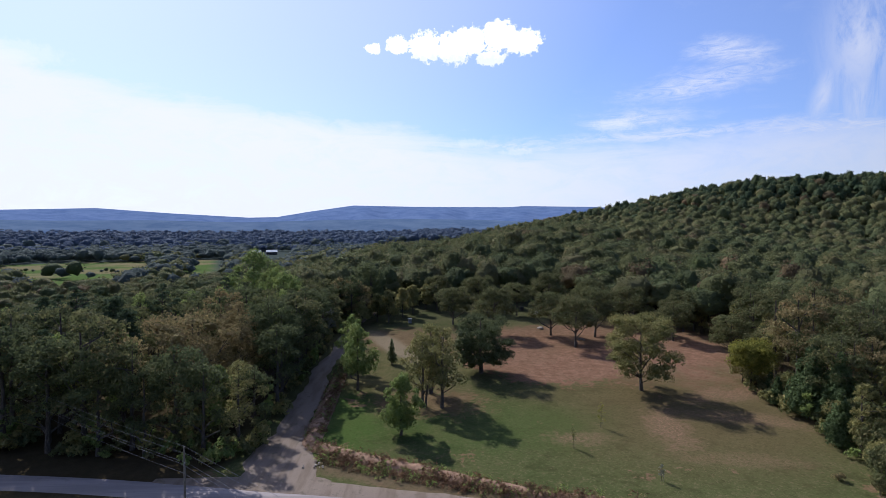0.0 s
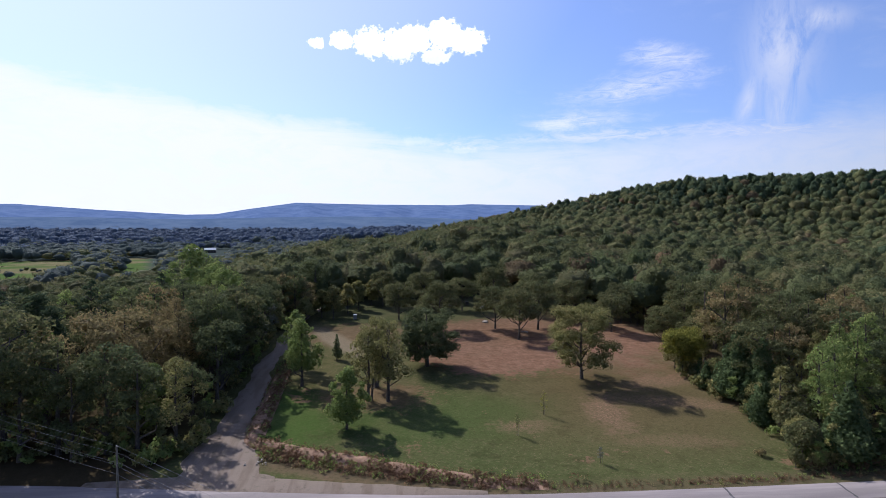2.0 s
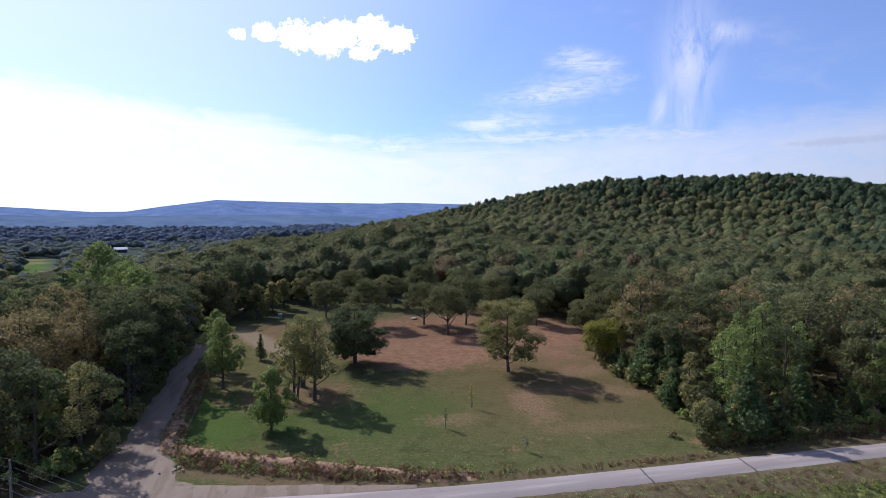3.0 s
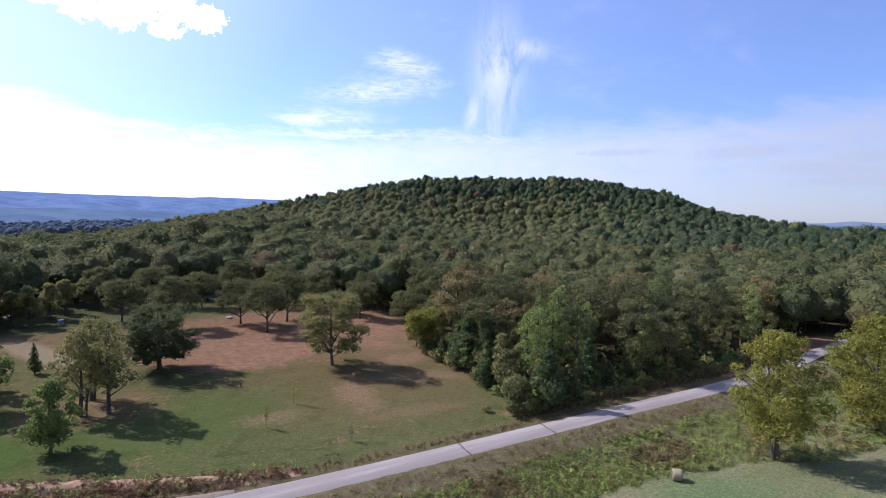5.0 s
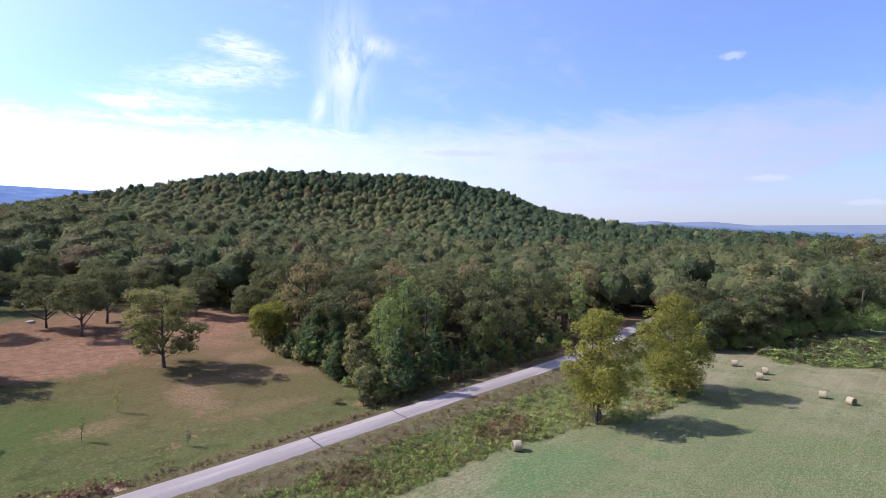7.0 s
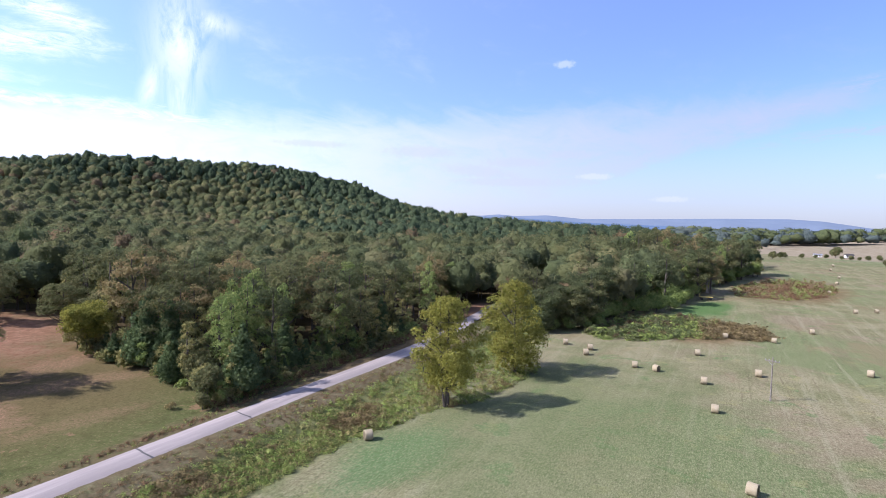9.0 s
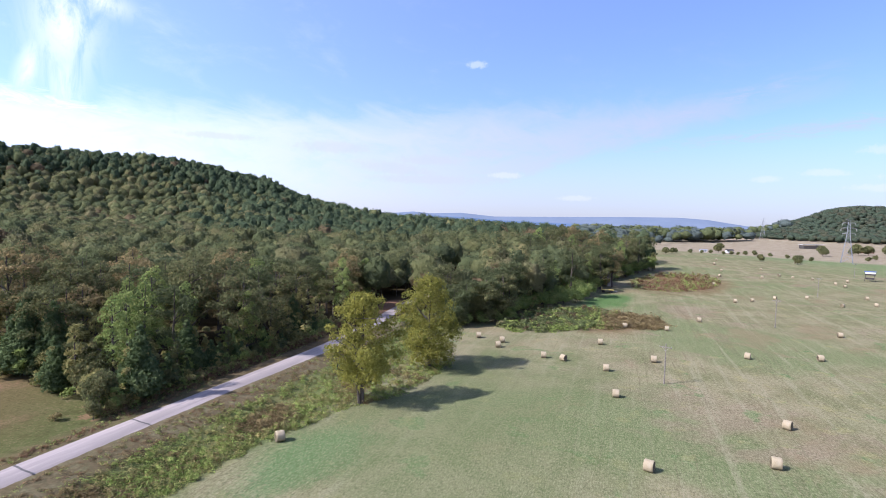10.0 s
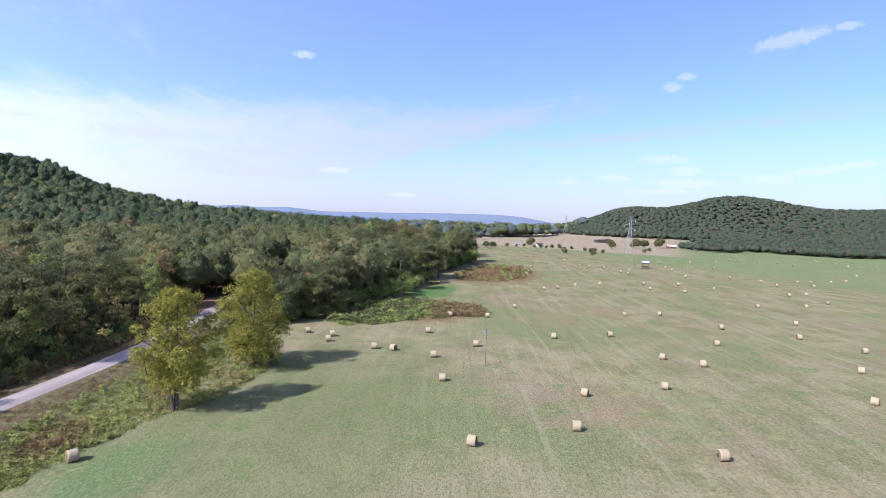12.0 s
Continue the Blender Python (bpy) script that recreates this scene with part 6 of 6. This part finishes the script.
def open_barn(x, y, turn):
    """A long open-fronted barn: back wall, posts, flat pitched roof and a closed white bay at one end."""
    ob = new("open_barn")
    tagged(ob, "long open-fronted barn with white end bay and pale roof", "barn")
    Solid().box(0, 6, 2.4, 28, 0.2, 5.2).part("back_wall", DARK_WOOD, ob)
    for i in range(6):
        Solid().box(-14 + i * 5.6, -6, 2.4, 0.3, 0.3, 5.2).part("post", DARK_WOOD, ob)
    Solid().box(-11.5, 0, 2.5, 6, 12, 5.4, 0.05).part("end_bay", WHITE_PAINT, ob)
    Solid().box(14, 0, 2.4, 0.2, 12, 5.2).part("side_wall", DARK_WOOD, ob)
    v = [(-15, -7, 5.3), (15, -7, 5.3), (15, 7, 6.6), (-15, 7, 6.6)]
    v += [(a, b, c + 0.25) for a, b, c in v]
    Solid().poly(v, [(0, 1, 2, 3), (4, 5, 6, 7), (0, 1, 5, 4), (1, 2, 6, 5), (2, 3, 7, 6), (3, 0, 4, 7)]).part("roof", METAL_ROOF, ob)
    ob.matrix_world = standing(x, y, turn)


open_barn(925, -261, 106)
gabled("white_house", "small white house among shrubs beyond the field", "house", 6.5, 5, 2.6, 1.5, WHITE_PAINT, DARK_WOOD, 655, -109, 100)
gabled("white_shed", "low white shed with dark open side", "shed", 6.5, 4, 2.2, 0.8, WHITE_PAINT, STEEL, 628, -80, 97, 2)
gabled("farmhouse", "long dark farmhouse with pale metal roof in the woods", "house", 26, 11, 4.0, 3.2, RED_BROWN, METAL_ROOF, -300, 858, 12, 5)
gabled("farm_building", "farm building with white metal roof among trees", "house", 16, 10, 4.5, 3.0, DARK_WOOD, METAL_ROOF, -272, 866, 20, 3)
for i, (x, y, sx, sy, wm, rm, t) in enumerate(((768, -345, 16, 6, WHITE_PAINT, METAL_ROOF, 120), (792, -322, 13, 6, RED_BROWN, METAL_ROOF, 100), (805, -375, 18, 7, WHITE_PAINT, METAL_ROOF, 95), (842, -300, 12, 7, RED_BROWN, DARK_WOOD, 105))):
    gabled("homestead_shed", "small farmstead building beside the far treeline", "house", sx, sy, 3.0, 1.4, wm, rm, x, y, t, 3)


def stilted_shed(x, y, turn):
    """A small boxed hunting stand on a wheeled frame, open under its roof."""
    ob = new("stilted_shed")
    tagged(ob, "white and blue boxed stand on dark legs in the field", "shed")
    Solid().box(0, 0, 3.75, 3.6, 2.3, 0.9, 0.05).part("cabin", WHITE_PAINT, ob)
    Solid().box(0, 0, 4.25, 4.3, 2.9, 0.16, 0.03).part("roof", BLUE_PAINT, ob)
    for sx in (-1, 1):
        Solid().box(sx * 0.9, -1.17, 3.75, 1.1, 0.06, 0.5).part("window", DARK_GLASS, ob)
        for sy in (-1, 1):
            Solid().bar((sx * 1.9, sy * 1.2, -0.1), (sx * 1.5, sy * 1.0, 2.5), 0.09, 5).part("leg", DARK_WOOD, ob)
    Solid().box(0, 0, 3.0, 3.7, 2.4, 0.7, 0.03).part("lower_panel", DARK_WOOD, ob)
    Solid().box(0, 0, 1.2, 3.0, 1.8, 0.8, 0.03).part("lower_box", DARK_WOOD, ob)
    ob.matrix_world = standing(x, y, turn, 1.3)


stilted_shed(366, -132.5, 70)


def farm_wagon(x, y, turn):
    ob = new("farm_wagon")
    tagged(ob, "pale yellow flat farm wagon beside the thicket", "wagon")
    Solid().box(0, 0, 1.25, 5.0, 2.2, 0.25, 0.03).part("bed", YELLOW_PAINT, ob)
    Solid().box(2.4, 0, 1.9, 0.12, 2.2, 1.1, 0.02).part("headboard", YELLOW_PAINT, ob)
    Solid().bar((-2.5, 0, 0.9), (-4.2, 0, 0.5), 0.06, 6).part("drawbar", STEEL, ob)
    for sx in (-1.6, 1.6):
        for sy in (-1.0, 1.0):
            Solid().bar((sx, sy - 0.13, 0.55), (sx, sy + 0.13, 0.55), 0.55, 16).part("wheel", RUBBER, ob)
    ob.matrix_world = standing(x, y, turn)


farm_wagon(246, 5.5, 100)


# ---- small things on the lawn ----
def sapling(x, y, tall, leaf, label, seed):
    ob = tree("sapling", seed, "tall", tall, tall * 0.45, leaf, label, "sapling", count=75, size=0.13, n=9, core_scale=0.01, limbs=5, thick=0.035)
    Solid().bar((0.3, 0, -0.2), (0.28, 0, tall * 0.5), 0.018, 5).part("stake", POLE_WOOD, ob)
    place(ob, x, y, seed * 31)


sapling(25.8, 88.2, 4.2, YELLOW, "young yellow-leaved sapling tied to a stake", 91)
sapling(19.5, 80.7, 3.4, OLIVE, "thin bare-looking sapling on the lawn", 92)
sapling(28.9, 71.0, 2.4, SILVER, "small silvery sapling near the road", 93)


def rubble(name, label, category, x, y, mat, n, spread, size, seed):
    """A small heap; each rock a part of it."""
    ob = new(name)
    tagged(ob, label, category)
    r = np.random.default_rng(seed)
    iv, jf = ICO[1]
    for i in range(n):
        s = size * r.uniform(0.5, 1.2)
        v = iv * (1 + r.normal(size=(len(iv), 1)) * 0.18) * [s, s * r.uniform(0.7, 1.2), s * 0.6]
        a, d = r.uniform(0, 6.28), spread * math.sqrt(r.random())
        part("rock", v + [d * math.cos(a), d * math.sin(a), s * 0.3], jf, mat, ob)
    ob.matrix_world = standing(x, y, 0)


rubble("rock_pile", "small pile of dark rocks on bare earth", "rocks", 28.4, 158.7, STONE, 9, 1.0, 0.6, 3)
rubble("rock_pile", "few pale rocks beneath the oaks", "rocks", 36.5, 146.0, STONE, 6, 1.6, 0.4, 5)
rubble("bank_rocks", "scatter of pale rocks at the foot of the bank", "rocks", -18.0, 76.8, STONE, 22, 3.2, 0.18, 6)
place(tree("fallen_branch", 94, "bush", 0.9, 1.8, BROWN, "clump of dead branches lying on the lawn", "branches", count=90, size=0.2, n=5, core_scale=0.3, limbs=5, thick=0.06), 52.7, 71.5, 0)


def lidded_box(name, label, category, sx, sy, sz, body_mat, lid_mat, x, y, turn):
    ob = new(name)
    tagged(ob, label, category)
    Solid().box(0, 0, sz / 2 - 0.05, sx, sy, sz + 0.1, 0.03).part("body", body_mat, ob)
    Solid().box(0, 0, sz + 0.06, sx + 0.15, sy + 0.15, 0.1, 0.02).part("lid", lid_mat, ob)
    ob.matrix_world = standing(x, y, turn)


lidded_box("pump_box", "grey utility box standing under small trees", "utility box", 1.0, 0.8, 1.2, STEEL, METAL_ROOF, -10.1, 165.0, 20)
lidded_box("white_tank", "low white tank at the back of the clearing", "tank", 1.9, 1.2, 1.0, WHITE_PAINT, PLASTIC, 31.5, 180.0, 10)
lidded_box("white_cooler", "small white box on bare earth", "box", 0.9, 0.7, 0.6, WHITE_PAINT, PLASTIC, 20.8, 183.4, 40)
lidded_box("dark_barrel_box", "dark barrel-sized bin near the woods", "bin", 1.0, 1.0, 1.1, DARK_WOOD, DARK_WOOD, 27.0, 186.0, 0)

# shrubs and single trees out in the far fields
shrub = tree("field_shrub", 95, "bush", 4.5, 5.0, OAK, "rounded shrub standing in the hay field", "shrub", count=420, size=0.4, n=7, core_scale=0.6, group="field shrubs")
place(shrub, 479, -102, 0, 1.35)
for i, (x, y, s) in enumerate(((471, -124.5, 1.2), (570, -90, 0.6), (573, -97, 0.7), (577, -80, 0.7), (580, -104, 0.6), (560, -70, 0.6), (540, -58, 0.7), (590, -112, 0.8), (600, -122, 0.9), (585, -132, 0.7), (560, -140, 0.7), (548, -147, 0.8), (530, -150, 0.7), (640, -96, 1.8), (505, -40, 0.9), (492, -34, 1.0), (520, -44, 0.8), (688, -205, 2.0), (760, -262, 2.3), (766, -274, 2.0), (740, -250, 1.8), (775, -298, 2.6), (600, -215, 0.8), (640, -235, 0.9))):
    copy_thing(shrub, standing(x, y, 43 * i, s))
